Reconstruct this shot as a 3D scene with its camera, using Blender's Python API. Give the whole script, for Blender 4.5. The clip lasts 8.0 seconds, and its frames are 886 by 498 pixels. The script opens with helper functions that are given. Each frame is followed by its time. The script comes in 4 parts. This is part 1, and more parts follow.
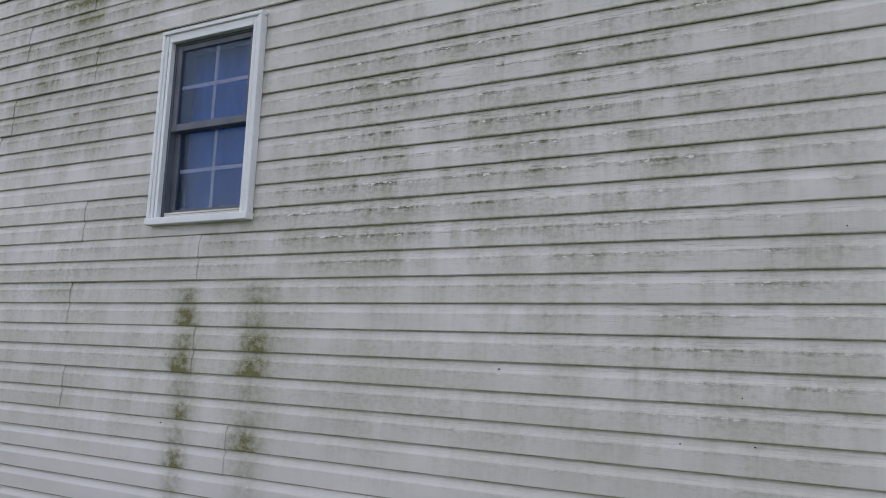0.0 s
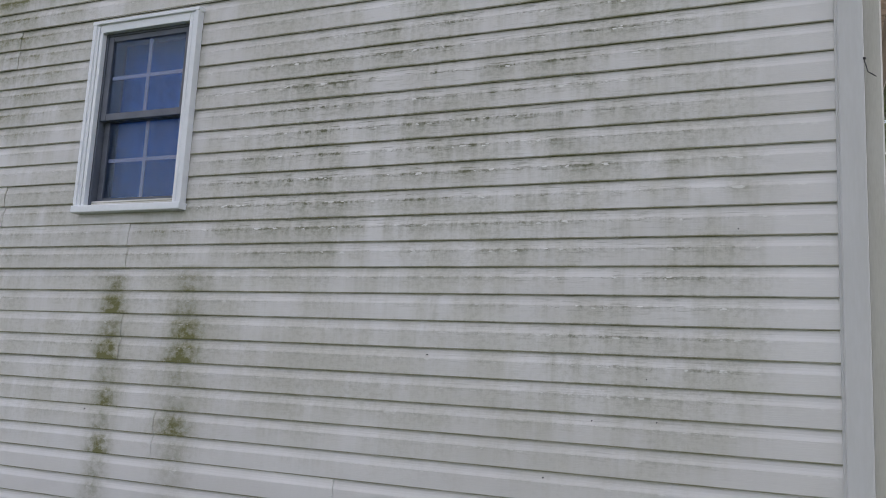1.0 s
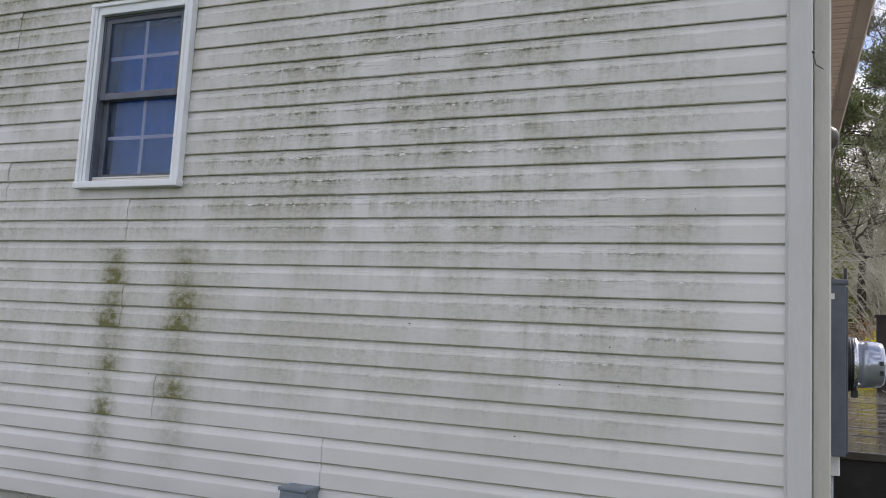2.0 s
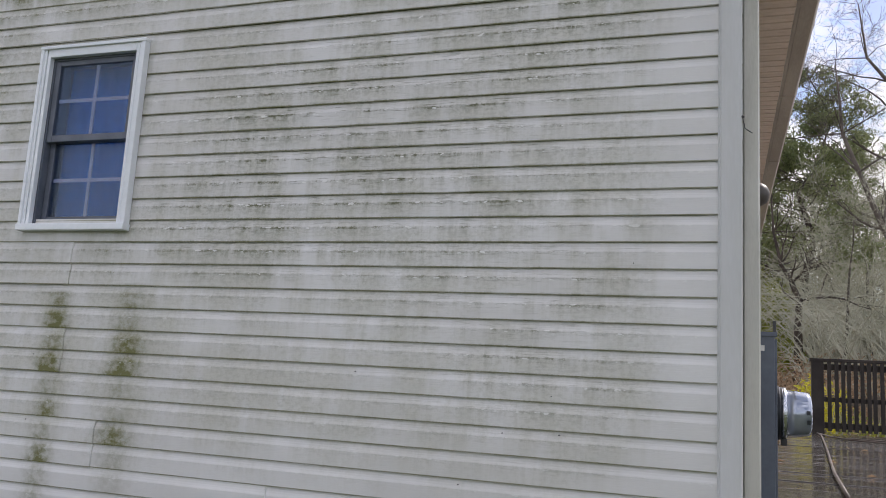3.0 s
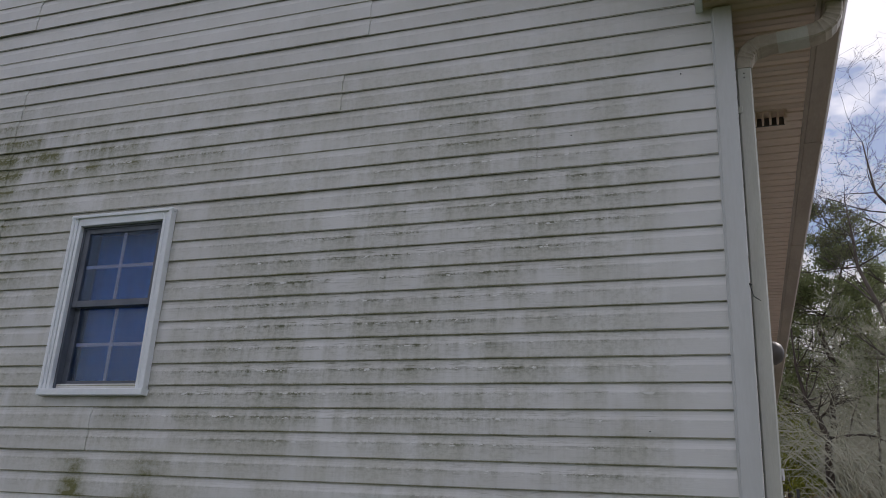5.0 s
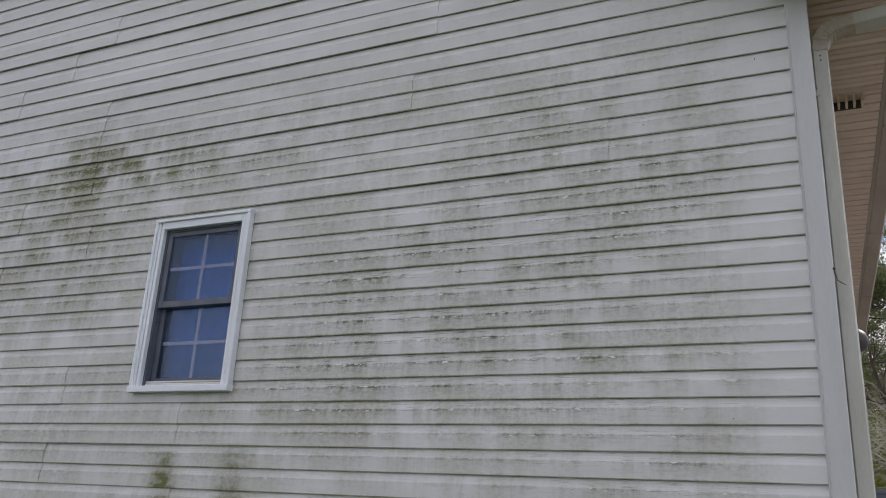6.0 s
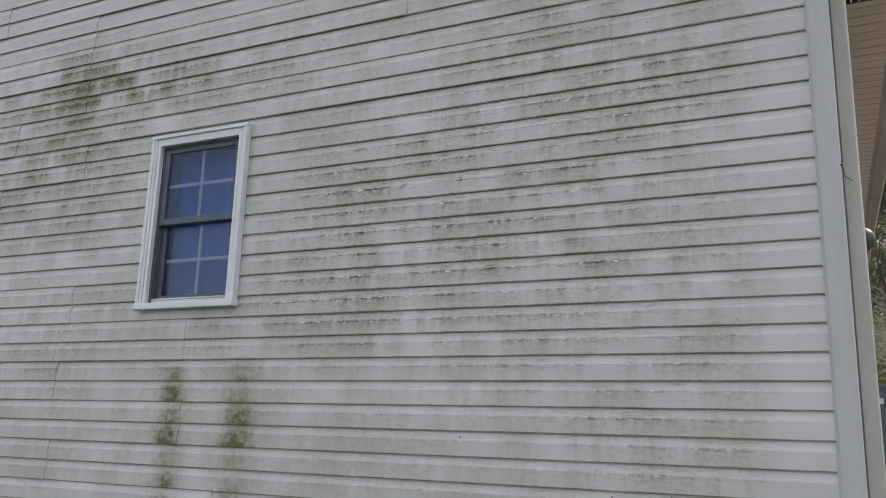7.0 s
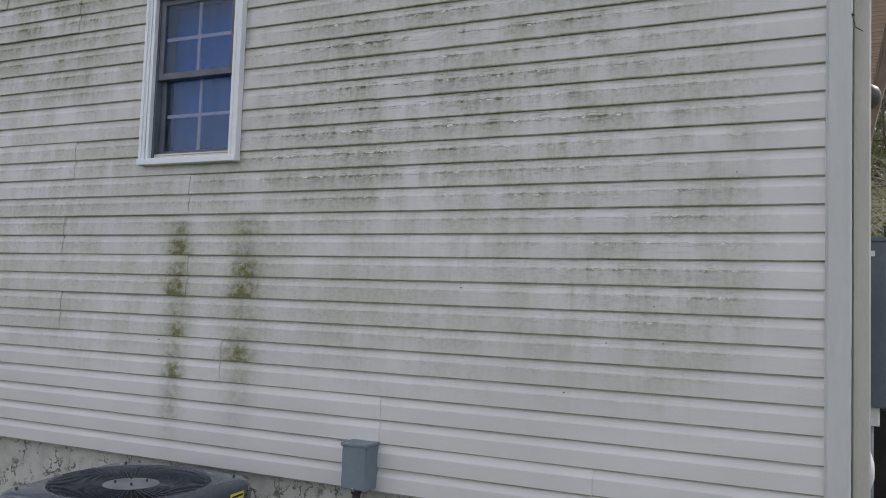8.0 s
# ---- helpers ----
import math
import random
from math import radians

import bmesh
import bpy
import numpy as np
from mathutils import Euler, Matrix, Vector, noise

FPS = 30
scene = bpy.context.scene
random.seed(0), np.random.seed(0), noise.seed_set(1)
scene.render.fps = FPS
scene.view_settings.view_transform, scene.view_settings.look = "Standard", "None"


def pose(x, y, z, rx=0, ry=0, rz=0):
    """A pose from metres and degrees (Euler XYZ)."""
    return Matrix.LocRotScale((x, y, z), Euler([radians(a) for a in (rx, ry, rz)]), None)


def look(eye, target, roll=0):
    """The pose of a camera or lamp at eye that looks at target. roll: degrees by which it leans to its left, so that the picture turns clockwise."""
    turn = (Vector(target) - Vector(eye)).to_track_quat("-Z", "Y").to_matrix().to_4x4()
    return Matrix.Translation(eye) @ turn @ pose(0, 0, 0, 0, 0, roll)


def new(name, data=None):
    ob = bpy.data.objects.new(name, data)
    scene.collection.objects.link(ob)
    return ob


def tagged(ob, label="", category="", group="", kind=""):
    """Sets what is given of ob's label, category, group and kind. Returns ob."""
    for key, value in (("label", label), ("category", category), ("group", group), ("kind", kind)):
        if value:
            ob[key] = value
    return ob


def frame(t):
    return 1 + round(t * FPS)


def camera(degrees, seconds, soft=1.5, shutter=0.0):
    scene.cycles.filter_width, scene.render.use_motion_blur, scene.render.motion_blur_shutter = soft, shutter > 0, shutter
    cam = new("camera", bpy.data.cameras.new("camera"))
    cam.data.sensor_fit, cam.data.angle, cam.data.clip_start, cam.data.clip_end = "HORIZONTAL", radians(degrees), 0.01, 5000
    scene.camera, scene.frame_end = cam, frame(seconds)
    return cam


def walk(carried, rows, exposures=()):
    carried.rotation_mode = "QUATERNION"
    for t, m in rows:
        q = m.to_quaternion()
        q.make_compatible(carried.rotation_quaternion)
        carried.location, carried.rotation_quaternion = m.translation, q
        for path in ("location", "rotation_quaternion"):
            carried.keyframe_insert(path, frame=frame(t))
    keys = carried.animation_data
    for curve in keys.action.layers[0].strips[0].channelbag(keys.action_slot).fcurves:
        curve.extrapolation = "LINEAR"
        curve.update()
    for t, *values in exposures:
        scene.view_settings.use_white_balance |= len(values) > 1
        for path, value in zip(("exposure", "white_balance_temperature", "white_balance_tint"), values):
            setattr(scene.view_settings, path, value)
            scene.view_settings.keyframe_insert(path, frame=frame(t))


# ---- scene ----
cam = camera(56.5, 8.0, soft=0.8)
PATH = [
    (0, (-0.122, -2.590, 1.673), (-1.123, -0.880, 1.947), 2.5),
    (0.5, (-0.155, -2.720, 1.656), (-1.073, -0.968, 1.951), 2.2),
    (0.8, (-0.171, -2.799, 1.600), (-0.967, -0.992, 1.917), 2.5),
    (1, (-0.149, -2.832, 1.596), (-0.922, -1.011, 1.893), 2.9),
    (1.2, (-0.139, -2.895, 1.580), (-0.892, -1.064, 1.859), 2.8),
    (2.3, (-0.002, -3.058, 1.602), (-0.751, -1.216, 1.816), 3.3),
    (2.5, (-0.011, -3.081, 1.601), (-0.718, -1.224, 1.825), 3.4),
    (3, (0.006, -3.090, 1.638), (-0.632, -1.222, 1.956), 3.3),
    (3.5, (0.014, -3.112, 1.701), (-0.603, -1.269, 2.172), 3.6),
    (4, (0.011, -3.157, 1.743), (-0.584, -1.334, 2.313), 3.6),
    (4.2, (0.045, -3.135, 1.753), (-0.570, -1.327, 2.346), 3.5),
    (5.3, (0.022, -3.212, 1.754), (-0.675, -1.447, 2.388), 3.3),
    (5.5, (-0.011, -3.238, 1.741), (-0.741, -1.487, 2.375), 3.5),
    (6, (-0.016, -3.223, 1.700), (-0.814, -1.500, 2.328), 3.1),
    (6.5, (-0.019, -3.203, 1.698), (-0.837, -1.469, 2.267), 2.0),
    (7, (-0.011, -3.165, 1.674), (-0.840, -1.398, 2.110), 1.7),
    (7.5, (-0.003, -3.153, 1.649), (-0.847, -1.363, 1.935), 1.8),
    (8, (-0.002, -3.182, 1.598), (-0.844, -1.372, 1.726), 2.0),
]
LIGHT = [(0.0, -0.36, 6400, 17), (1.0, -0.34, 6450, 17), (2.5, -0.26, 6500, 17), (3.0, -0.33, 6500, 17), (3.5, -0.72, 6450, 17), (4.0, -1.14, 6300, 17), (5.3, -0.92, 6400, 18), (5.5, -0.80, 6450, 18), (6.0, -0.53, 6450, 18), (7.0, -0.45, 6500, 17), (8.0, -0.43, 6470, 16)]
walk(cam, [(t, look(eye, target, roll)) for t, eye, target, roll in PATH], LIGHT)

# ---- world, sun, exposure ----
SUN = Vector((0.42, 0.57, 0.70)).normalized()
world = bpy.data.worlds.new("sky")
scene.world = world
world.use_nodes = True
wn, wl = world.node_tree.nodes, world.node_tree.links
wn.clear()
sky = wn.new("ShaderNodeTexSky")
sky.sky_type = "NISHITA"
sky.sun_disc = False
sky.ozone_density = 1.6
sky.sun_elevation = math.asin(SUN.z)
sky.sun_rotation = math.atan2(SUN.x, SUN.y)
coord = wn.new("ShaderNodeTexCoord")
wmap = wn.new("ShaderNodeMapping")
wmap.inputs["Scale"].default_value = (1.0, 1.0, 2.2)
wnoise = wn.new("ShaderNodeTexNoise")
wnoise.inputs["Scale"].default_value = 4.5
wnoise.inputs["Detail"].default_value = 7
wnoise.inputs["Roughness"].default_value = 0.6
wramp = wn.new("ShaderNodeValToRGB")
wramp.color_ramp.elements[0].position = 0.45
wramp.color_ramp.elements[1].position = 0.56
wmix = wn.new("ShaderNodeMix")
wmix.data_type = "RGBA"
wmix.inputs["B"].default_value = (11.6, 11.6, 11.8, 1)
wback = wn.new("ShaderNodeBackground")
wback.inputs["Strength"].default_value = 0.18
wout = wn.new("ShaderNodeOutputWorld")
wl.new(coord.outputs["Generated"], wmap.inputs["Vector"])
wl.new(wmap.outputs["Vector"], wnoise.inputs["Vector"])
wl.new(wnoise.outputs["Fac"], wramp.inputs["Fac"])
wl.new(wramp.outputs["Color"], wmix.inputs["Factor"])
wl.new(sky.outputs["Color"], wmix.inputs["A"])
wl.new(wmix.outputs["Result"], wback.inputs["Color"])
wl.new(wback.outputs["Background"], wout.inputs["Surface"])

sun_data = bpy.data.lights.new("sun", "SUN")
sun_data.energy, sun_data.angle, sun_data.color = 4.5, radians(0.6), (1.0, 0.95, 0.87)
sun = new("sun", sun_data)
sun.matrix_world = look(SUN * 60, (0, 0, 0))


# ---- node helpers and materials ----
class Nodes:
    """Short forms for the nodes of one material."""

    def __init__(self, name):
        self.mat = bpy.data.materials.new(name)
        self.mat.use_nodes = True
        self.tree = self.mat.node_tree
        self.bsdf = self.tree.nodes["Principled BSDF"]

    def link(self, a, b):
        if isinstance(a, (int, float)):
            b.default_value = a
        elif isinstance(a, tuple):
            b.default_value = a
        else:
            self.tree.links.new(a, b)

    def math(self, op, a, b=0.0, clamp=False):
        n = self.tree.nodes.new("ShaderNodeMath")
        n.operation, n.use_clamp = op, clamp
        self.link(a, n.inputs[0])
        self.link(b, n.inputs[1])
        return n.outputs[0]

    def position(self):
        g = self.tree.nodes.new("ShaderNodeNewGeometry")
        s = self.tree.nodes.new("ShaderNodeSeparateXYZ")
        self.link(g.outputs["Position"], s.inputs[0])
        return s.outputs

    def object_vector(self):
        return self.tree.nodes.new("ShaderNodeTexCoord").outputs["Object"]

    def world_vector(self):
        return self.tree.nodes.new("ShaderNodeNewGeometry").outputs["Position"]

    def vec(self, x, y, z):
        c = self.tree.nodes.new("ShaderNodeCombineXYZ")
        for v, i in zip((x, y, z), c.inputs):
            self.link(v, i)
        return c.outputs[0]

    def scaled(self, v, s):
        m = self.tree.nodes.new("ShaderNodeMapping")
        self.link(v, m.inputs["Vector"])
        m.inputs["Scale"].default_value = s
        return m.outputs[0]

    def noise(self, v, scale=1.0, detail=3.0, rough=0.55):
        n = self.tree.nodes.new("ShaderNodeTexNoise")
        self.link(v, n.inputs["Vector"])
        n.inputs["Scale"].default_value, n.inputs["Detail"].default_value, n.inputs["Roughness"].default_value = scale, detail, rough
        return n.outputs["Fac"]

    def smooth(self, v, lo, hi, to0=0.0, to1=1.0):
        n = self.tree.nodes.new("ShaderNodeMapRange")
        n.interpolation_type = "SMOOTHSTEP"
        self.link(v, n.inputs["Value"])
        for k, x in (("From Min", lo), ("From Max", hi), ("To Min", to0), ("To Max", to1)):
            n.inputs[k].default_value = x
        return n.outputs["Result"]

    def mix(self, f, a, b):
        n = self.tree.nodes.new("ShaderNodeMix")
        n.data_type = "RGBA"
        self.link(f, n.inputs["Factor"])
        for c, k in ((a, "A"), (b, "B")):
            self.link((*c, 1.0) if isinstance(c, tuple) else c, n.inputs[k])
        return n.outputs["Result"]

    def random(self):
        return self.tree.nodes.new("ShaderNodeObjectInfo").outputs["Random"]

    def island(self):
        return self.tree.nodes.new("ShaderNodeNewGeometry").outputs["Random Per Island"]

    def bump(self, h, strength=0.3, distance=0.01):
        n = self.tree.nodes.new("ShaderNodeBump")
        n.inputs["Strength"].default_value, n.inputs["Distance"].default_value = strength, distance
        self.link(h, n.inputs["Height"])
        self.link(n.outputs["Normal"], self.bsdf.inputs["Normal"])

    def done(self, color, rough=0.6, metal=0.0, spec=0.5):
        self.link((*color, 1.0) if isinstance(color, tuple) else color, self.bsdf.inputs["Base Color"])
        self.link(rough, self.bsdf.inputs["Roughness"])
        self.link(metal, self.bsdf.inputs["Metallic"])
        self.bsdf.inputs["Specular IOR Level"].default_value = spec
        return self.mat


def worn(name, a, b, scale=6.0, fine=60.0, rough=0.55, metal=0.0, bump=0.12, spec=0.5, stretch=(1, 1, 1), vary=0.0):
    """A surface of two close colours, blotched at two scales, with fine relief."""
    n = Nodes(name)
    v = n.scaled(n.object_vector(), stretch)
    big, small = n.noise(v, scale, 4), n.noise(v, fine, 3)
    f = n.smooth(n.math("ADD", n.math("MULTIPLY", big, 0.7), n.math("MULTIPLY", small, 0.3)), 0.35, 0.65)
    c = n.mix(f, a, b)
    if vary:
        c = n.mix(n.math("MULTIPLY", n.random(), vary), c, tuple(0.45 * x for x in a))
    n.bump(small, bump, 0.004)
    return n.done(c, n.smooth(big, 0.3, 0.7, max(rough - 0.08, 0.02), min(rough + 0.1, 1)), metal, spec)


COURSE, BASE = 0.1016, 0.7710


def siding_material():
    """Off-white vinyl with grey mildew along the crease of each course and green algae in patches and runs."""
    n = Nodes("weathered_vinyl")
    x, y, z = n.position()
    k = n.math("DIVIDE", n.math("SUBTRACT", z, BASE - 0.0013), COURSE)
    row, u = n.math("FLOOR", k), n.math("FRACT", k)

    def spot(cx, cz, sx, sz, amount):
        a = n.math("DIVIDE", n.math("SUBTRACT", x, cx), sx)
        b = n.math("DIVIDE", n.math("SUBTRACT", z, cz), sz)
        d = n.math("ADD", n.math("MULTIPLY", a, a), n.math("MULTIPLY", b, b))
        return n.math("MULTIPLY", n.math("POWER", 2.718, n.math("MULTIPLY", d, -1.0)), amount)

    def total(spots):
        s = spot(*spots[0])
        for p in spots[1:]:
            s = n.math("ADD", s, spot(*p))
        return s

    grey_area = total([(-1.935, 2.685, 0.55, 0.30, 0.95), (-1.252, 2.887, 0.70, 0.36, 0.85), (-2.030, 2.289, 0.55, 0.24, 0.8), (-1.298, 2.342, 0.7, 0.3, 0.45),
                       (-0.570, 3.108, 0.36, 0.24, 0.75), (-0.630, 1.851, 0.45, 0.36, 0.7), (-0.992, 3.432, 0.38, 0.13, 0.8), (-2.721, 3.472, 0.6, 0.22, 0.6), (-0.810, 2.493, 0.5, 0.4, 0.4)])
    green_area = total([(-3.800, 3.580, 0.42, 0.26, 1.6), (-4.233, 3.118, 0.5, 0.4, 0.95), (-3.308, 3.519, 0.5, 0.15, 1.3), (-3.695, 2.923, 0.3, 0.35, 0.9),
                        (-2.574, 3.424, 0.35, 0.1, 0.6), (-3.738, 2.082, 0.7, 0.25, 0.45), (-2.615, 2.137, 0.3, 0.10, 0.7), (-1.590, 2.192, 0.9, 0.25, 0.3), (-1.011, 3.284, 0.5, 0.3, 0.35)])
    blotch = n.noise(n.vec(n.math("MULTIPLY", x, 4.6), n.math("MULTIPLY", row, 1.3), 0.0), 1.0, 6, 0.70)
    runs = n.noise(n.vec(n.math("MULTIPLY", x, 24.0), n.math("MULTIPLY", row, 0.4), n.math("MULTIPLY", z, 2.2)), 1.0, 5, 0.68)
    specks = n.noise(n.vec(n.math("MULTIPLY", x, 85.0), 0.0, n.math("MULTIPLY", z, 190.0)), 1.0, 3, 0.7)
    wander = n.math("SUBTRACT", n.noise(n.vec(n.math("MULTIPLY", x, 45.0), row, 0.0), 1.0, 3, 0.65), 0.5)
    edge = n.math("ADD", u, n.math("MULTIPLY", wander, 0.16))
    crease = n.math("MULTIPLY", n.smooth(edge, 0.52, 0.60), n.smooth(edge, 0.645, 0.675, 1.0, 0.0))
    below = n.math("MULTIPLY", n.smooth(edge, 0.05, 0.60, 0.18, 1.0), n.smooth(edge, 0.63, 0.74, 1.0, 0.45))
    patch = n.noise(n.vec(n.math("MULTIPLY", x, 2.2), 3.0, n.math("MULTIPLY", z, 3.4)), 1.0, 4, 0.6)
    some = n.smooth(n.math("ADD", n.math("MULTIPLY", blotch, 0.6), n.math("MULTIPLY", patch, 0.4)), 0.38, 0.60)
    gaps = n.noise(n.vec(n.math("MULTIPLY", x, 17.0), n.math("MULTIPLY", row, 5.7), 2.0), 1.0, 3, 0.6)
    line = n.math("MULTIPLY", n.math("MULTIPLY", crease, n.smooth(gaps, 0.40, 0.60)), n.smooth(n.math("ADD", specks, n.math("MULTIPLY", some, 0.25)), 0.54, 0.74))
    mould = n.noise(n.vec(n.math("MULTIPLY", x, 42.0), 9.0, n.math("MULTIPLY", z, 55.0)), 1.0, 5, 0.72)
    mottle = n.math("ADD", n.math("MULTIPLY", runs, 0.5), n.math("MULTIPLY", mould, 0.5))
    film = n.math("MULTIPLY", below, n.math("MULTIPLY", some, n.smooth(mottle, 0.40, 0.60)))
    foot = n.math("MULTIPLY", n.smooth(u, 0.03, 0.12, 1.0, 0.0), n.smooth(n.math("ADD", specks, n.math("MULTIPLY", some, 0.3)), 0.60, 0.80))
    washed = n.math("MULTIPLY", n.smooth(x, -0.34, -0.10, 1.0, 0.12), n.smooth(n.math("ADD", z, n.math("MULTIPLY", wander, 0.2)), 1.08, 1.45, 0.05, 1.0))
    washed = n.math("MULTIPLY", washed, n.smooth(z, 3.5, 4.1, 1.0, 0.3))
    reach = n.math("MULTIPLY", n.math("ADD", grey_area, 0.34), washed)
    smear = n.math("MULTIPLY", n.smooth(n.noise(n.vec(n.math("MULTIPLY", x, 9.0), 6.0, n.math("MULTIPLY", z, 110.0)), 1.0, 5, 0.65), 0.52, 0.68), n.smooth(u, 0.35, 0.62, 0.35, 1.0))
    grey = n.math("MULTIPLY", reach, n.math("ADD", n.math("MULTIPLY", line, 0.50), n.math("ADD", n.math("ADD", n.math("MULTIPLY", film, 0.41), n.math("MULTIPLY", smear, 0.44)), n.math("MULTIPLY", foot, 0.42))), True)
    green = n.math("MULTIPLY", green_area, n.math("ADD", n.math("MULTIPLY", n.math("MULTIPLY", n.smooth(mould, 0.38, 0.62, 0.35, 1.0), below), n.math("MULTIPLY", some, 0.62)), n.math("ADD", n.math("MULTIPLY", line, 0.5), n.math("MULTIPLY", some, 0.16))), True)

    def column(cx, width, z0, z1, seed, amount):
        shift = n.math("MULTIPLY", n.math("SUBTRACT", n.noise(n.vec(seed, n.math("MULTIPLY", row, 2.7), 0.0), 1.0, 1), 0.5), 0.07)
        a = n.math("DIVIDE", n.math("ADD", n.math("SUBTRACT", x, cx), shift), width)
        wob = n.math("MULTIPLY", n.math("SUBTRACT", n.noise(n.vec(n.math("MULTIPLY", x, 30.0), seed, n.math("MULTIPLY", z, 30.0)), 1.0, 4), 0.5), 0.9)
        a = n.math("ADD", a, wob)
        body = n.math("POWER", 2.718, n.math("MULTIPLY", n.math("MULTIPLY", a, a), -1.0))
        level = n.smooth(n.noise(n.vec(seed + 4.0, n.math("MULTIPLY", row, 3.9), 0.0), 1.0, 1), 0.34, 0.66, 0.42, 1.0)
        span = n.math("MULTIPLY", n.smooth(z, z0, z0 + 0.5, 0.0, 1.0), n.smooth(z, z1 - 0.03, z1, 1.0, 0.0))
        inside = n.smooth(n.math("ADD", u, n.math("MULTIPLY", wander, 0.3)), 0.58, 0.95, 1.0, 0.5)
        lumps = n.noise(n.vec(n.math("MULTIPLY", x, 26.0), seed, n.math("MULTIPLY", z, 34.0)), 1.0, 4, 0.6)
        patchy = n.math("MULTIPLY", n.smooth(lumps, 0.36, 0.60, 0.68, 1.15), n.math("MULTIPLY", n.smooth(mould, 0.36, 0.62, 0.82, 1.08), n.smooth(u, 0.0, 0.35, 1.15, 0.85)))
        strong = n.math("MULTIPLY", n.math("MULTIPLY", body, level), n.math("MULTIPLY", n.math("MULTIPLY", span, inside), amount))
        return n.math("MULTIPLY", strong, patchy)

    runs_down = n.math("ADD", column(-2.943, 0.070, 0.741, 1.973, 1.3, 1.35), column(-2.532, 0.090, 0.850, 2.008, 8.7, 1.18), True)
    tint = n.noise(n.vec(n.math("MULTIPLY", x, 1.1), 0.0, n.math("MULTIPLY", z, 2.0)), 1.0, 3)
    clean = n.mix(n.smooth(tint, 0.3, 0.7), (0.615, 0.605, 0.585), (0.695, 0.69, 0.68))
    clean = n.mix(n.math("MULTIPLY", n.math("MULTIPLY", some, washed), 0.46), clean, (0.44, 0.43, 0.335))
    veil = n.math("MULTIPLY", n.smooth(mould, 0.45, 0.62), n.math("MULTIPLY", washed, n.smooth(patch, 0.35, 0.6)))
    clean = n.mix(n.math("MULTIPLY", veil, 0.28), clean, (0.37, 0.365, 0.30))
    c = n.mix(grey, clean, (0.140, 0.145, 0.088))
    c = n.mix(green, c, (0.165, 0.165, 0.075))
    c = n.mix(n.math("MULTIPLY", runs_down, 0.95), c, (0.135, 0.135, 0.035))
    # Olive grime on each lower lip, darkened to stand in for the shadow line.
    lip_grime_shade = n.math("MULTIPLY", n.smooth(n.math("ADD", u, n.math("MULTIPLY", wander, 0.03)), 0.018, 0.062, 1.0, 0.0), n.smooth(n.noise(n.vec(n.math("MULTIPLY", x, 6.0), row, 4.0), 1.0, 4, 0.6), 0.30, 0.60, 0.55, 1.0))
    c = n.mix(n.math("MULTIPLY", lip_grime_shade, 0.80), c, (0.165, 0.165, 0.05))
    chip = n.math("MULTIPLY", n.math("MULTIPLY", crease, n.smooth(n.noise(n.vec(n.math("MULTIPLY", x, 22.0), row, n.math("MULTIPLY", z, 60.0)), 1.0, 2), 0.60, 0.65)), n.math("MULTIPLY", n.math("ADD", grey_area, 0.35), 1.2), True)
    c = n.mix(chip, c, (0.74, 0.74, 0.71))
    dirty_relief = n.math("ADD", n.math("MULTIPLY", grey, 1.0), 0.15)
    grain = n.noise(n.vec(n.math("MULTIPLY", x, 14.0), 0.0, n.math("MULTIPLY", z, 220.0)), 1.0, 3)
    n.bump(n.math("ADD", grain, n.math("MULTIPLY", n.math("MULTIPLY", mould, dirty_relief), 2.0)), 0.16, 0.002)
    dirty = n.math("ADD", grey, n.math("ADD", green, runs_down), True)
    return n.done(c, n.smooth(dirty, 0.0, 0.8, 0.36, 0.85), 0.0, 0.55)


def parging_material():
    n = Nodes("cracked_parging")
    v = n.world_vector()
    warp = n.noise(v, 9.0, 4)
    x, y, z = n.position()
    crack_v = n.vec(n.math("ADD", n.math("MULTIPLY", x, 16.0), n.math("MULTIPLY", n.noise(v, 26.0, 3), 2.6)), 0.0, n.math("ADD", n.math("MULTIPLY", z, 5.0), n.math("MULTIPLY", warp, 1.6)))
    vor = n.tree.nodes.new("ShaderNodeTexVoronoi")
    vor.feature = "DISTANCE_TO_EDGE"
    vor.inputs["Scale"].default_value = 1.0
    n.link(crack_v, vor.inputs["Vector"])
    crack = n.math("MULTIPLY", n.smooth(vor.outputs["Distance"], 0.0, 0.075, 1.0, 0.0), n.smooth(n.noise(v, 11.0, 4), 0.45, 0.56))
    c = n.mix(n.smooth(n.noise(v, 12.0, 5), 0.35, 0.7), (0.53, 0.53, 0.48), (0.43, 0.43, 0.385))
    c = n.mix(n.math("MULTIPLY", crack, 0.85), c, (0.10, 0.095, 0.07))
    n.bump(n.math("SUBTRACT", n.noise(v, 40.0, 5), n.math("MULTIPLY", crack, 1.5)), 0.6, 0.008)
    return n.done(c, 0.9, 0.0, 0.2)


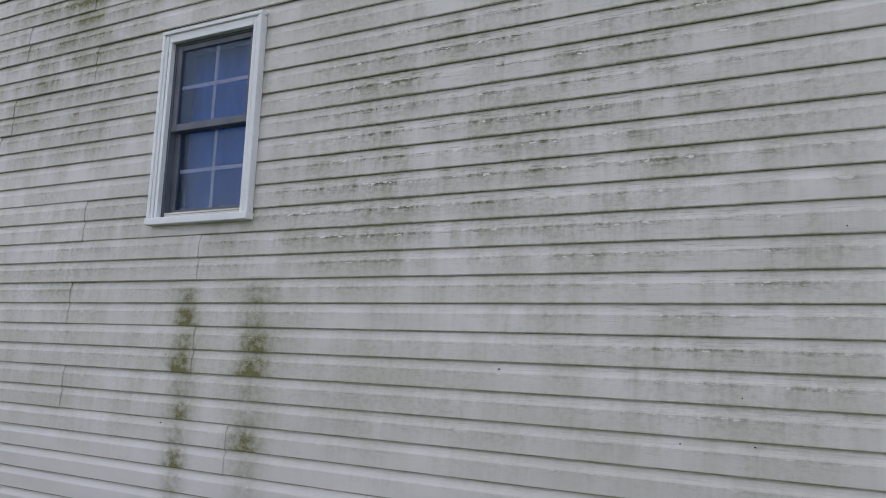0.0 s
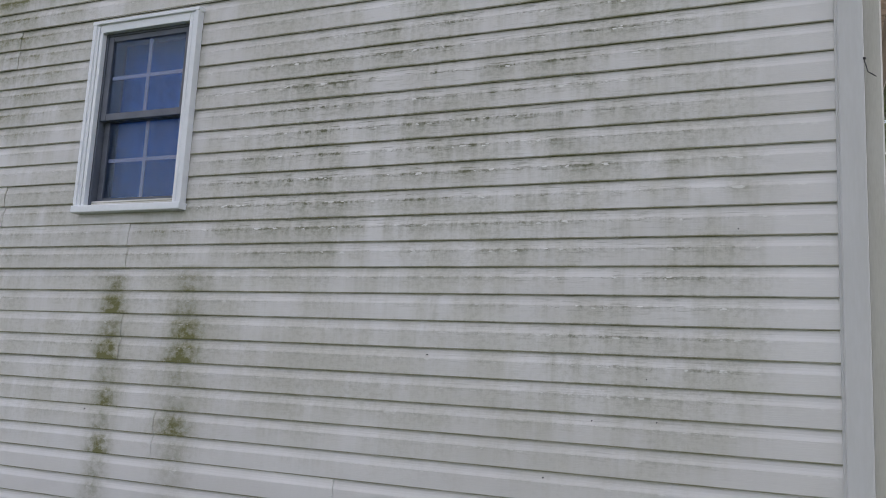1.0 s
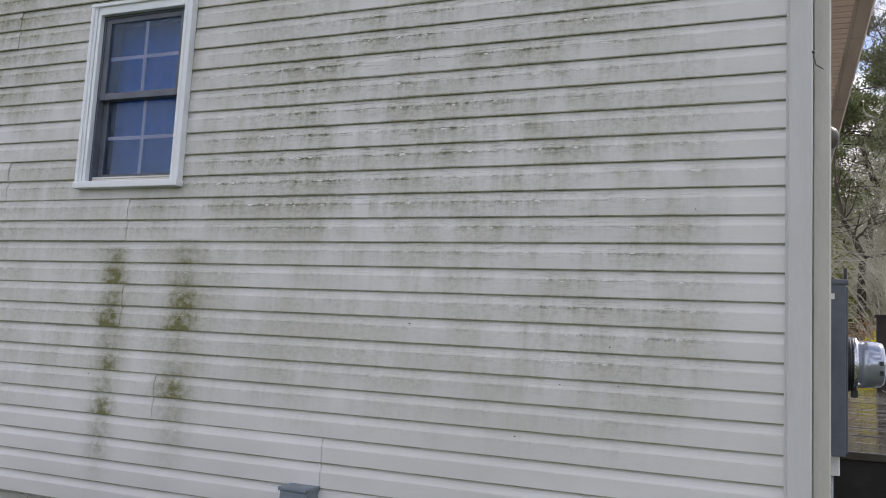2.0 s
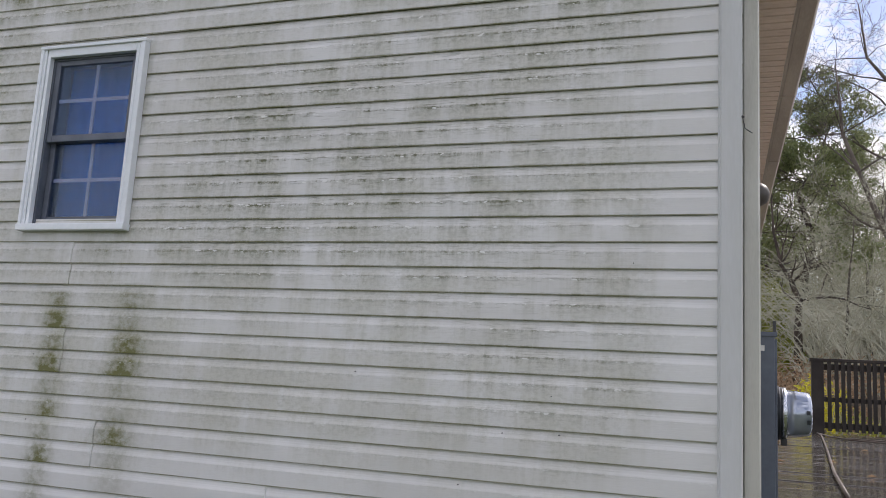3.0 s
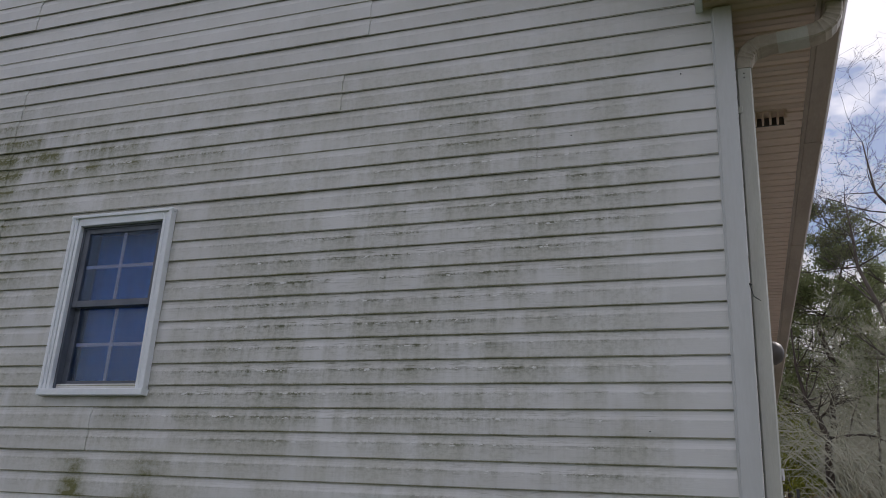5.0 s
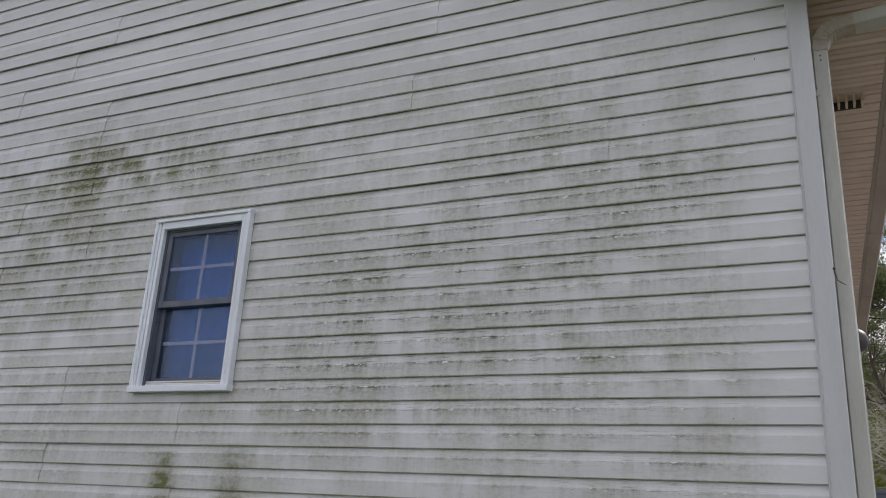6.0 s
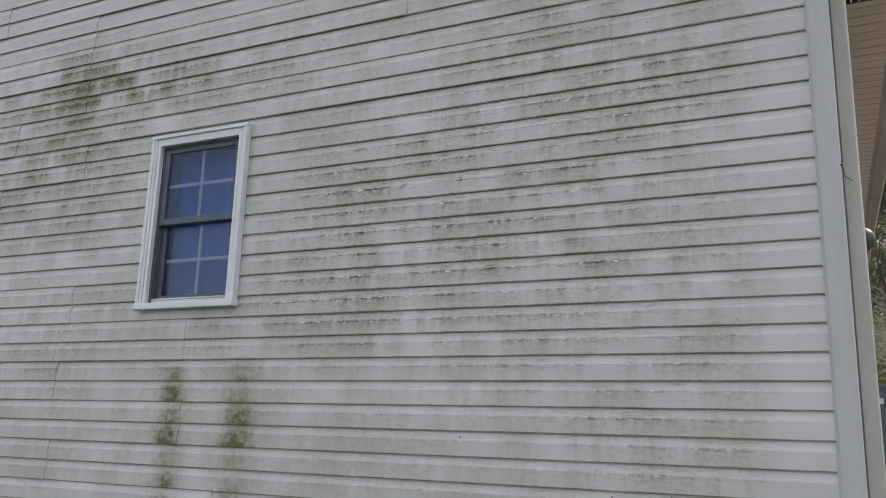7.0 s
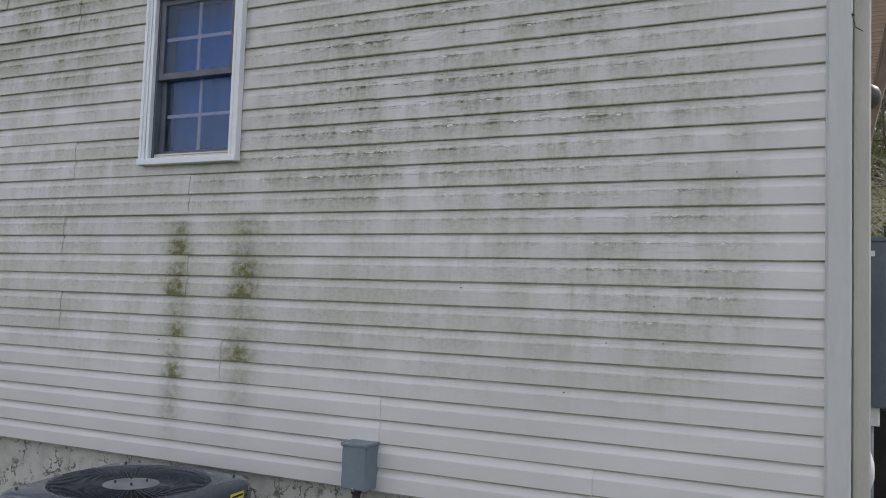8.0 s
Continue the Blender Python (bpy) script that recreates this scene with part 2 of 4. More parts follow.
def ground_material():
    """Lawn near the house, leaf litter up the slope."""
    n = Nodes("lawn_and_litter")
    v = n.world_vector()
    x, y, z = n.position()
    grass = n.mix(n.smooth(n.noise(v, 3.0, 6), 0.35, 0.65), (0.035, 0.052, 0.014), (0.070, 0.078, 0.028))
    litter = n.mix(n.smooth(n.noise(v, 5.0, 6, 0.7), 0.35, 0.65), (0.12, 0.075, 0.04), (0.27, 0.19, 0.11))
    edge = n.math("ADD", y, n.math("MULTIPLY", n.math("SUBTRACT", n.noise(v, 0.35, 4), 0.5), 16.0))
    n.bump(n.noise(v, 22.0, 5), 0.8, 0.04)
    return n.done(n.mix(n.smooth(edge, 17.0, 24.0), grass, litter), 0.95, 0.0, 0.15)


def glass_material(name, tint=(0.92, 0.95, 1.0), gloss=0.22):
    n = Nodes(name)
    out = n.tree.nodes["Material Output"]
    clear = n.tree.nodes.new("ShaderNodeBsdfTransparent")
    clear.inputs["Color"].default_value = (*tint, 1)
    shine = n.tree.nodes.new("ShaderNodeBsdfGlossy")
    shine.inputs["Roughness"].default_value = gloss
    shine.inputs["Color"].default_value = (0.62, 0.78, 1.0, 1)
    fres = n.tree.nodes.new("ShaderNodeFresnel")
    fres.inputs["IOR"].default_value = 1.7
    blend = n.tree.nodes.new("ShaderNodeMixShader")
    n.link(fres.outputs[0], blend.inputs[0])
    n.link(clear.outputs[0], blend.inputs[1])
    n.link(shine.outputs[0], blend.inputs[2])
    n.link(blend.outputs[0], out.inputs["Surface"])
    return n.mat


def soffit_material():
    """Tan vinyl with rows of small vent holes at the end of the eave."""
    n = Nodes("vented_soffit_vinyl")
    x, y, z = n.position()
    gx = n.math("ABSOLUTE", n.math("SUBTRACT", n.math("FRACT", n.math("MULTIPLY", x, 90.0)), 0.5))
    gy = n.math("ABSOLUTE", n.math("SUBTRACT", n.math("FRACT", n.math("MULTIPLY", y, 60.0)), 0.5))
    hole = n.math("MULTIPLY", n.smooth(gx, 0.24, 0.3, 1.0, 0.0), n.smooth(gy, 0.2, 0.28, 1.0, 0.0))
    rows = n.smooth(n.math("FRACT", n.math("DIVIDE", y, 0.1)), 0.42, 0.46)
    hole = n.math("MULTIPLY", n.math("MULTIPLY", hole, rows), n.smooth(y, 1.0, 1.05, 1.0, 0.0))
    c = n.mix(n.smooth(n.noise(n.vec(n.math("MULTIPLY", x, 3.0), n.math("MULTIPLY", y, 9.0), 0.0), 1.0, 4), 0.3, 0.7), (0.74, 0.60, 0.49), (0.66, 0.53, 0.43))
    c = n.mix(n.math("MULTIPLY", hole, 0.5), c, (0.10, 0.08, 0.06))
    return n.done(c, 0.6, 0.0, 0.4)


M_SIDING = siding_material()
M_PARGE = parging_material()
M_GROUND = ground_material()
M_SOFFIT = soffit_material()
M_TRIM = worn("white_vinyl_trim", (0.83, 0.86, 0.89), (0.76, 0.79, 0.82), 3.0, 40.0, 0.42, bump=0.03)
M_POST = worn("corner_post_vinyl", (0.58, 0.585, 0.58), (0.53, 0.535, 0.52), 2.0, 30.0, 0.45, bump=0.03, stretch=(4, 4, 0.6))
M_SPOUT = worn("painted_aluminium", (0.55, 0.54, 0.48), (0.46, 0.45, 0.39), 2.5, 50.0, 0.42, bump=0.05, stretch=(5, 5, 0.7))
M_ELBOW = worn("stained_elbow", (0.50, 0.44, 0.36), (0.38, 0.32, 0.25), 9.0, 50.0, 0.45, bump=0.05)
M_GUTTER = worn("stained_gutter", (0.40, 0.335, 0.27), (0.31, 0.255, 0.205), 1.5, 30.0, 0.5, bump=0.05, stretch=(3, 0.6, 3))
M_SASH = worn("grey_sash", (0.125, 0.14, 0.175), (0.095, 0.11, 0.14), 8.0, 60.0, 0.5)
M_MUNTIN = worn("pale_grille", (0.36, 0.40, 0.56), (0.32, 0.36, 0.50), 8.0, 60.0, 0.5)
M_GLASS = glass_material("window_glass")
dome = Nodes("meter_dome")
dome.bsdf.inputs["Transmission Weight"].default_value = 0.25
M_DOME = dome.done((0.42, 0.46, 0.55), 0.16, 0.5, 0.7)
M_ROOM = worn("dim_room", (0.10, 0.10, 0.11), (0.07, 0.07, 0.08), 1.0, 5.0, 0.9)
# Blue of the reflected sky, put into the sheet behind the panes.
M_SKY_SHEET = worn("sky_blue_sheet", (0.03, 0.15, 0.53), (0.018, 0.10, 0.38), 30.0, 160.0, 0.8)
M_ROOF = worn("asphalt_shingle", (0.09, 0.085, 0.08), (0.05, 0.05, 0.05), 4.0, 60.0, 0.95, bump=0.5)
M_STEEL = worn("grey_painted_steel", (0.20, 0.245, 0.285), (0.165, 0.205, 0.24), 4.0, 50.0, 0.42, bump=0.04)
M_CONDUIT = worn("black_conduit", (0.03, 0.03, 0.03), (0.05, 0.05, 0.05), 5.0, 40.0, 0.6)
M_ACTOP = worn("slate_painted_steel", (0.085, 0.100, 0.125), (0.060, 0.072, 0.092), 4.0, 90.0, 0.22, bump=0.06)
M_ACDARK = worn("dark_shroud", (0.012, 0.014, 0.019), (0.008, 0.010, 0.014), 6.0, 50.0, 0.5)
M_WIRE = worn("guard_wire", (0.075, 0.085, 0.10), (0.05, 0.06, 0.07), 6.0, 50.0, 0.3)
M_HUB = worn("hub_cap_grey", (0.20, 0.215, 0.235), (0.15, 0.16, 0.18), 9.0, 60.0, 0.45)
M_YELLOW = worn("yellow_label", (0.75, 0.68, 0.10), (0.66, 0.60, 0.09), 9.0, 60.0, 0.5)
M_INK = worn("black_print", (0.02, 0.02, 0.02), (0.03, 0.03, 0.03), 9.0, 60.0, 0.6)
M_PAD = worn("concrete_pad", (0.36, 0.35, 0.32), (0.28, 0.27, 0.25), 6.0, 50.0, 0.9, bump=0.4)
M_METERBOX = worn("meter_box_steel", (0.115, 0.135, 0.17), (0.085, 0.10, 0.13), 3.0, 40.0, 0.45, bump=0.05)
M_METAL = worn("bright_metal", (0.62, 0.64, 0.68), (0.52, 0.54, 0.58), 6.0, 60.0, 0.25, 0.9)
M_WHITE = worn("white_plastic", (0.72, 0.72, 0.71), (0.64, 0.64, 0.63), 6.0, 50.0, 0.5)
M_LAMP = worn("lamp_grey", (0.08, 0.07, 0.062), (0.06, 0.052, 0.046), 6.0, 50.0, 0.5)
M_DECK = worn("wet_deck_board", (0.085, 0.073, 0.062), (0.05, 0.044, 0.039), 3.0, 40.0, 0.12, bump=0.06, stretch=(0.5, 4, 4), vary=0.5)
M_RAIL = worn("dark_stained_rail", (0.038, 0.028, 0.022), (0.022, 0.017, 0.014), 4.0, 50.0, 0.65, bump=0.2, vary=0.4)
M_SKIRT = worn("dark_skirting", (0.02, 0.018, 0.016), (0.012, 0.011, 0.01), 4.0, 50.0, 0.8, bump=0.2)
M_HOSE = worn("brown_hose", (0.10, 0.072, 0.058), (0.07, 0.05, 0.04), 5.0, 40.0, 0.5)
M_PICKET = worn("grey_picket", (0.22, 0.17, 0.12), (0.15, 0.115, 0.085), 5.0, 40.0, 0.85)
M_BARK = worn("grey_bark", (0.15, 0.125, 0.105), (0.075, 0.062, 0.052), 3.0, 25.0, 0.9, bump=0.6)
M_PINEBARK = worn("pine_bark", (0.085, 0.065, 0.052), (0.045, 0.036, 0.03), 3.0, 25.0, 0.9, bump=0.6)
M_TWIG = worn("bare_twig", (0.53, 0.515, 0.415), (0.35, 0.345, 0.25), 1.5, 12.0, 0.85)


def leaf_material(name, a, b):
    """Thin leaves that let some light through."""
    n = Nodes(name)
    c = n.mix(n.island(), a, b)
    n.done(c, 0.7, 0.0, 0.25)
    thin = n.tree.nodes.new("ShaderNodeBsdfTranslucent")
    n.link(c, thin.inputs["Color"])
    blend = n.tree.nodes.new("ShaderNodeMixShader")
    blend.inputs[0].default_value = 0.45
    n.link(n.bsdf.outputs[0], blend.inputs[1])
    n.link(thin.outputs[0], blend.inputs[2])
    n.link(blend.outputs[0], n.tree.nodes["Material Output"].inputs["Surface"])
    return n.mat


M_NEEDLE = leaf_material("pine_needles", (0.14, 0.175, 0.07), (0.29, 0.33, 0.15))
M_LEAF = leaf_material("spring_leaves", (0.16, 0.19, 0.035), (0.34, 0.34, 0.05))
M_FORSYTHIA = leaf_material("yellow_blossom", (0.42, 0.38, 0.03), (0.62, 0.56, 0.05))
M_LITTER = leaf_material("dry_leaves", (0.24, 0.15, 0.085), (0.42, 0.30, 0.19))


# ---- mesh helpers ----
def link_mesh(name, bm, material, smooth=False):
    me = bpy.data.meshes.new(name)
    bm.normal_update()
    bm.to_mesh(me)
    bm.free()
    me.materials.append(material)
    if smooth:
        me.shade_smooth()
    return new(name, me)


def part(name, bm, material, parent, label="", smooth=False):
    ob = link_mesh(name, bm, material, smooth)
    ob.parent = parent
    if label:
        ob["label"] = label
    return ob


def thing(name, label, category, at=(0, 0, 0), group="", kind=""):
    ob = new(name)
    ob.location = at
    return tagged(ob, label, category, group, kind)


def box(bm, x0, x1, y0, y1, z0, z1, bevel=0.0, m=None):
    mat = Matrix.Translation(((x0 + x1) / 2, (y0 + y1) / 2, (z0 + z1) / 2)) @ Matrix.Diagonal((x1 - x0, y1 - y0, z1 - z0, 1))
    got = bmesh.ops.create_cube(bm, size=1.0, matrix=(m @ mat) if m else mat)
    if bevel:
        edges = {e for v in got["verts"] for e in v.link_edges}
        bmesh.ops.bevel(bm, geom=list(edges), offset=bevel, segments=2, affect="EDGES", profile=0.6)
    return bm


def boxed(*a, bevel=0.0):
    return box(bmesh.new(), *a, bevel=bevel)


def tube(bm, path, radii, sides=8, cap=True, square=None):
    """A tapered tube along a path; square=(half width, half depth) makes it a rectangular duct."""
    path = [Vector(p) for p in path]
    rings, ref = [], Vector((0.31, 0.17, 0.93)) if square is None else Vector((0, 1, 0))
    for i, p in enumerate(path):
        d = (path[min(i + 1, len(path) - 1)] - path[max(i - 1, 0)]).normalized()
        a = d.cross(ref)
        a = a.normalized() if a.length > 1e-4 else d.orthogonal().normalized()
        b = d.cross(a).normalized()
        r = radii[i] if isinstance(radii, (list, tuple)) else radii
        if square:
            w, h = square
            ring = [bm.verts.new(p + a * (sx * w * r) + b * (sy * h * r)) for sx, sy in ((-1, -0.8), (-0.8, -1), (0.8, -1), (1, -0.8), (1, 0.8), (0.8, 1), (-0.8, 1), (-1, 0.8))]
        else:
            ring = [bm.verts.new(p + (a * math.cos(t) + b * math.sin(t)) * r) for t in (2 * math.pi * j / sides for j in range(sides))]
        rings.append(ring)
    for r0, r1 in zip(rings, rings[1:]):
        for j in range(len(r0)):
            bm.faces.new((r0[j], r0[(j + 1) % len(r0)], r1[(j + 1) % len(r0)], r1[j]))
    if cap:
        bm.faces.new(rings[0][::-1])
        bm.faces.new(rings[-1])
    return bm


def disc(bm, centre, axis, profile, sides=32):
    """A turned shape: profile rows of (radius, distance along the axis)."""
    q = Vector((0, 0, 1)).rotation_difference(Vector(axis)).to_matrix()
    c, rings = Vector(centre), []
    for r, h in profile:
        rings.append([bm.verts.new(c + q @ Vector((r * math.cos(t), r * math.sin(t), h))) for t in (2 * math.pi * j / sides for j in range(sides))])
    for r0, r1 in zip(rings, rings[1:]):
        for j in range(sides):
            bm.faces.new((r0[j], r0[(j + 1) % sides], r1[(j + 1) % sides], r1[j]))
    bm.faces.new(rings[0][::-1])
    bm.faces.new(rings[-1])
    return bm


# ---- ground ----
def ground_height(x, y):
    s = min(max((y - 11.0) / 26.0, 0.0), 1.0)
    rise = 3.4 * s * s * (3 - 2 * s)
    rough = 0.25 * noise.noise(Vector((x * 0.15, y * 0.15, 0))) * min(max((y - 9) / 6, 0), 1)
    return rise + rough + (max(y - 37, 0) * 0.03 if y < 300 else 7.9)


bm = bmesh.new()
xs = [-2500, -600, -150, -60, -30, -15] + [-10 + 1.5 * i for i in range(27)] + [45, 80, 200, 700, 2500]
ys = [-2500, -600, -150, -50, -20, -10, -5, 0, 5, 9] + [11 + 1.6 * i for i in range(22)] + [55, 80, 140, 300, 800, 2500]
grid = [[bm.verts.new((x, y, ground_height(x, y))) for x in xs] for y in ys]
for j in range(len(ys) - 1):
    for i in range(len(xs) - 1):
        bm.faces.new((grid[j][i], grid[j][i + 1], grid[j + 1][i + 1], grid[j + 1][i]))
tagged(link_mesh("ground", bm, M_GROUND, True), "lawn rising to a slope of brown leaf litter", "ground", kind="structure")

# ---- house shell ----
WALL_LEFT, DEPTH, EAVE = -9.4, 11.5, 3.88
APEX_X = WALL_LEFT / 2 + 0.04
PITCH = 0.85
APEX_Z = EAVE + PITCH * -APEX_X
WX0, WX1, WZ0, WZ1 = -3.210, -2.592, 2.246, 3.171      # outside of the window casing
OX0, OX1, OZ0, OZ1 = -3.160, -2.642, 2.288, 3.121      # clear opening


def prism(bm, outline, y0, y1):
    """An upright slab between two y planes from an outline in x and z."""
    a = [bm.verts.new((x, y0, z)) for x, z in outline]
    b = [bm.verts.new((x, y1, z)) for x, z in outline]
    bm.faces.new(a)
    bm.faces.new(b[::-1])
    for i in range(len(a)):
        j = (i + 1) % len(a)
        bm.faces.new((a[i], b[i], b[j], a[j]))
    return bm


bm = bmesh.new()
zt = lambda x: EAVE + PITCH * (-x if x > APEX_X else x - WALL_LEFT)
prism(bm, [(WALL_LEFT, BASE), (OX0, BASE), (OX0, zt(OX0)), (APEX_X, APEX_Z), (WALL_LEFT, EAVE)], 0.024, 0.16)
prism(bm, [(OX1, BASE), (0.07, BASE), (0.07, EAVE), (OX1, zt(OX1))], 0.024, 0.16)
prism(bm, [(OX0, BASE), (OX1, BASE), (OX1, OZ0), (OX0, OZ0)], 0.024, 0.16)
prism(bm, [(OX0, OZ1), (OX1, OZ1), (OX1, zt(OX1)), (OX0, zt(OX0))], 0.024, 0.16)
wall_south = tagged(link_mesh("wall_south", bm, M_ROOM), "gable wall clad in mildewed off-white vinyl siding", "wall", kind="structure")

bm = bmesh.new()
box(bm, -0.06, 0.07, 0.16, DEPTH, BASE, EAVE)
wall_east = tagged(link_mesh("wall_east", bm, M_ROOM), "side wall clad in off-white vinyl siding", "wall", kind="structure")
bm = bmesh.new()
box(bm, WALL_LEFT, WALL_LEFT + 0.14, 0.16, DEPTH, BASE, EAVE)
tagged(link_mesh("wall_west", bm, M_SIDING), "plain off-white side wall", "wall", kind="structure")
bm = prism(bmesh.new(), [(WALL_LEFT, BASE), (0.07, BASE), (0.07, EAVE), (APEX_X, APEX_Z), (WALL_LEFT, EAVE)], DEPTH, DEPTH + 0.14)
tagged(link_mesh("wall_north", bm, M_SIDING), "plain off-white rear gable wall", "wall", kind="structure")
bm = bmesh.new()
box(bm, WALL_LEFT, -0.06, 0.16, DEPTH, 1.1, 1.2)
tagged(link_mesh("floor", bm, M_ROOM), "dim floor inside the house", "floor", kind="structure")
bm = bmesh.new()
box(bm, WALL_LEFT + 0.14, -0.06, 0.16, DEPTH, 3.75, 3.83)
tagged(link_mesh("ceiling", bm, M_ROOM), "dim ceiling inside the house", "ceiling", kind="structure")
bm = bmesh.new()
box(bm, WALL_LEFT + 0.02, 0.05, 0.035, DEPTH, -0.3, BASE + 0.01)
tagged(link_mesh("foundation", bm, M_PARGE), "cream parged foundation wall with dark cracks", "foundation", kind="structure")

# roof, two slopes with thickness
roof = tagged(new("roof"), "dark asphalt shingle gable roof", "roof", kind="structure")
for side, x_edge in ((1, 0.50), (-1, WALL_LEFT - 0.42)):
    z_edge = EAVE + 0.10 
    bm = prism(bmesh.new(), [(x_edge, z_edge), (APEX_X, APEX_Z + 0.36), (APEX_X, APEX_Z + 0.42), (x_edge, z_edge + 0.05)], -0.34, DEPTH + 0.2)
    part("roof_slope", bm, M_ROOF, roof)
# rake board on the gable
rake = tagged(new("trim"), "white rake boards along the gable roofline", "trim", kind="structure")
for side in (1, -1):
    xe = -0.06 if side > 0 else WALL_LEFT + 0.06
    bm = prism(bmesh.new(), [(xe, EAVE + 0.07), (xe, EAVE + 0.16), (APEX_X, APEX_Z + 0.34), (APEX_X, APEX_Z + 0.16)], -0.325, -0.30)
    part("rake_board", bm, M_TRIM, rake)
    bm = prism(bmesh.new(), [(xe, EAVE + 0.10), (xe, EAVE + 0.112), (APEX_X, APEX_Z + 0.212), (APEX_X, APEX_Z + 0.20)], -0.30, 0.02)
    part("rake_soffit", bm, M_SOFFIT, rake)

# ---- siding panels, two courses each, overlapping at the seams ----
PROFILE = [(0.0042, 0.010), (0.0042, -0.0012), (0.0008, -0.0012), (0.0, 0.003), (0.0002, 0.03), (0.0006, 0.0635), (0.0018, 0.0675), (0.0043, 0.0745), (0.0066, 0.083), (0.0079, 0.092), (0.0085, COURSE), (0.0089, COURSE + 0.0095)]


def siding_panel(x0, x1, k0, courses, lift, seed):
    """One clapboard panel with a concave shoulder at the top of each course, a lip below and a little sag."""
    steps = max(2, int((x1 - x0) / 0.22) + 1)
    bm = bmesh.new()
    rows = []
    for i in range(steps + 1):
        x_row = x0 + (x1 - x0) * i / steps
        col = []
        for c in range(courses):
            z0 = BASE + (k0 + c) * COURSE
            for y, z in PROFILE:
                x = x_row + (0.005 * noise.noise(Vector((seed * 3.1, (z0 + z) * 22.0, 1.0))) if i == steps and x1 < -0.05 else 0.0)
                wav = 0.0006 * noise.noise(Vector((x * 1.7, (k0 + c) * 2.1 + z * 6, seed)))
                sag = 0.0010 * noise.noise(Vector((x * 0.9, (k0 // 2) * 3.7, 5.0)))
                col.append(bm.verts.new((x, y - lift + wav, z0 + z + sag)))
        rows.append(col)
    for a, b in zip(rows, rows[1:]):
        for j in range(len(a) - 1):
            bm.faces.new((a[j], b[j], b[j + 1], a[j + 1]))
    for col, flip in ((rows[0], False), (rows[-1], True)):
        back = [bm.verts.new((v.co.x, 0.0225, v.co.z)) for v in col]
        for j in range(len(col) - 1):
            f = (col[j], col[j + 1], back[j + 1], back[j])
            bm.faces.new(f[::-1] if flip else f)
    return bm


SEAMS = {0: [-0.839, -4.414], 1: [-1.781, -5.353], 2: [-2.670, -6.243], 3: [-3.769], 4: [-2.905], 5: [-3.782], 6: [-2.919], 7: [-3.730], 8: [-4.815], 9: [-4.523],
         10: [-4.427], 11: [-3.762], 12: [-0.774, -4.351], 13: [-3.815], 14: [-1.749, -3.819], 15: [-3.810], 16: [-1.631, -4.591], 17: [-4.172], 18: [-3.856, -1.214],
         19: [-2.387], 20: [-3.268], 21: [-4.050]}


def gable_limits(k):
    """The x range that the rake leaves for a course."""
    top = BASE + (k + 1) * COURSE
    cut = max(0.0, (top - EAVE - 0.20) / PITCH)
    return WALL_LEFT + cut, -cut + 0.004


for j in range(30):
    k = 2 * j
    lo, hi = gable_limits(k + 1)
    if hi - lo < 0.4:
        break
    cuts = [lo] + sorted(s for s in SEAMS.get(j, [-3.0 - (j * 1.37) % 2.5]) if lo + 0.2 < s < hi - 0.2) + [hi]
    for n_piece, (a, b) in enumerate(zip(cuts, cuts[1:])):
        left = len(cuts) - 2 - n_piece
        a2, b, lift = a, b + (0.025 if left else 0.0), 0.0042 * left
        pieces = [(a2, b, k, 2)]
        if 7 <= j <= 11 and a2 < OX0 and b > OX1:
            if j == 7:
                pieces = [(a2, b, 14, 1), (a2, OX0, 15, 1), (OX1, b, 15, 1)]
            else:
                pieces = [(a2, OX0, k, 2), (OX1, b, k, 2)]
        for p in pieces:
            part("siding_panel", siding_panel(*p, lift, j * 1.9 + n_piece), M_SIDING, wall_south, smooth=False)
# the cut course that closes over the window head
bm = bmesh.new()
cut_base = BASE + 23 * COURSE
edge_rows = [[bm.verts.new((x, y, cut_base + z)) for y, z in [(0.004, WZ1 - 0.004 - cut_base)] + PROFILE[8:]] for x in (OX0 - 0.002, (OX0 + OX1) / 2, OX1 + 0.002)]
for p, q in zip(edge_rows, edge_rows[1:]):
    for i in range(len(p) - 1):
        bm.faces.new((p[i], q[i], q[i + 1], p[i + 1]))
part("siding_panel", bm, M_SIDING, wall_south)
# side wall courses
for k in range(0, 30, 2):
    bm = siding_panel(0.0, DEPTH - 0.2, k, 2, 0.0, k)
    bmesh.ops.transform(bm, matrix=Matrix.Translation((0.085, 0.11, 0)) @ Matrix.Rotation(radians(90), 4, "Z"), verts=bm.verts)
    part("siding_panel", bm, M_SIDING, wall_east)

# ---- corner post ----
post = tagged(new("corner_trim"), "off-white vinyl corner post with rounded edges", "corner trim", kind="structure")
bm = bmesh.new()
box(bm, 0.004, 0.080, -0.020, 0.10, BASE - 0.012, EAVE - 0.008, bevel=0.005)
part("corner_post", bm, M_POST, post, smooth=False)
bm = bmesh.new()
box(bm, -0.004, 0.006, -0.010, 0.02, BASE - 0.01, EAVE - 0.012, bevel=0.002)
part("channel_lip", bm, M_POST, post)

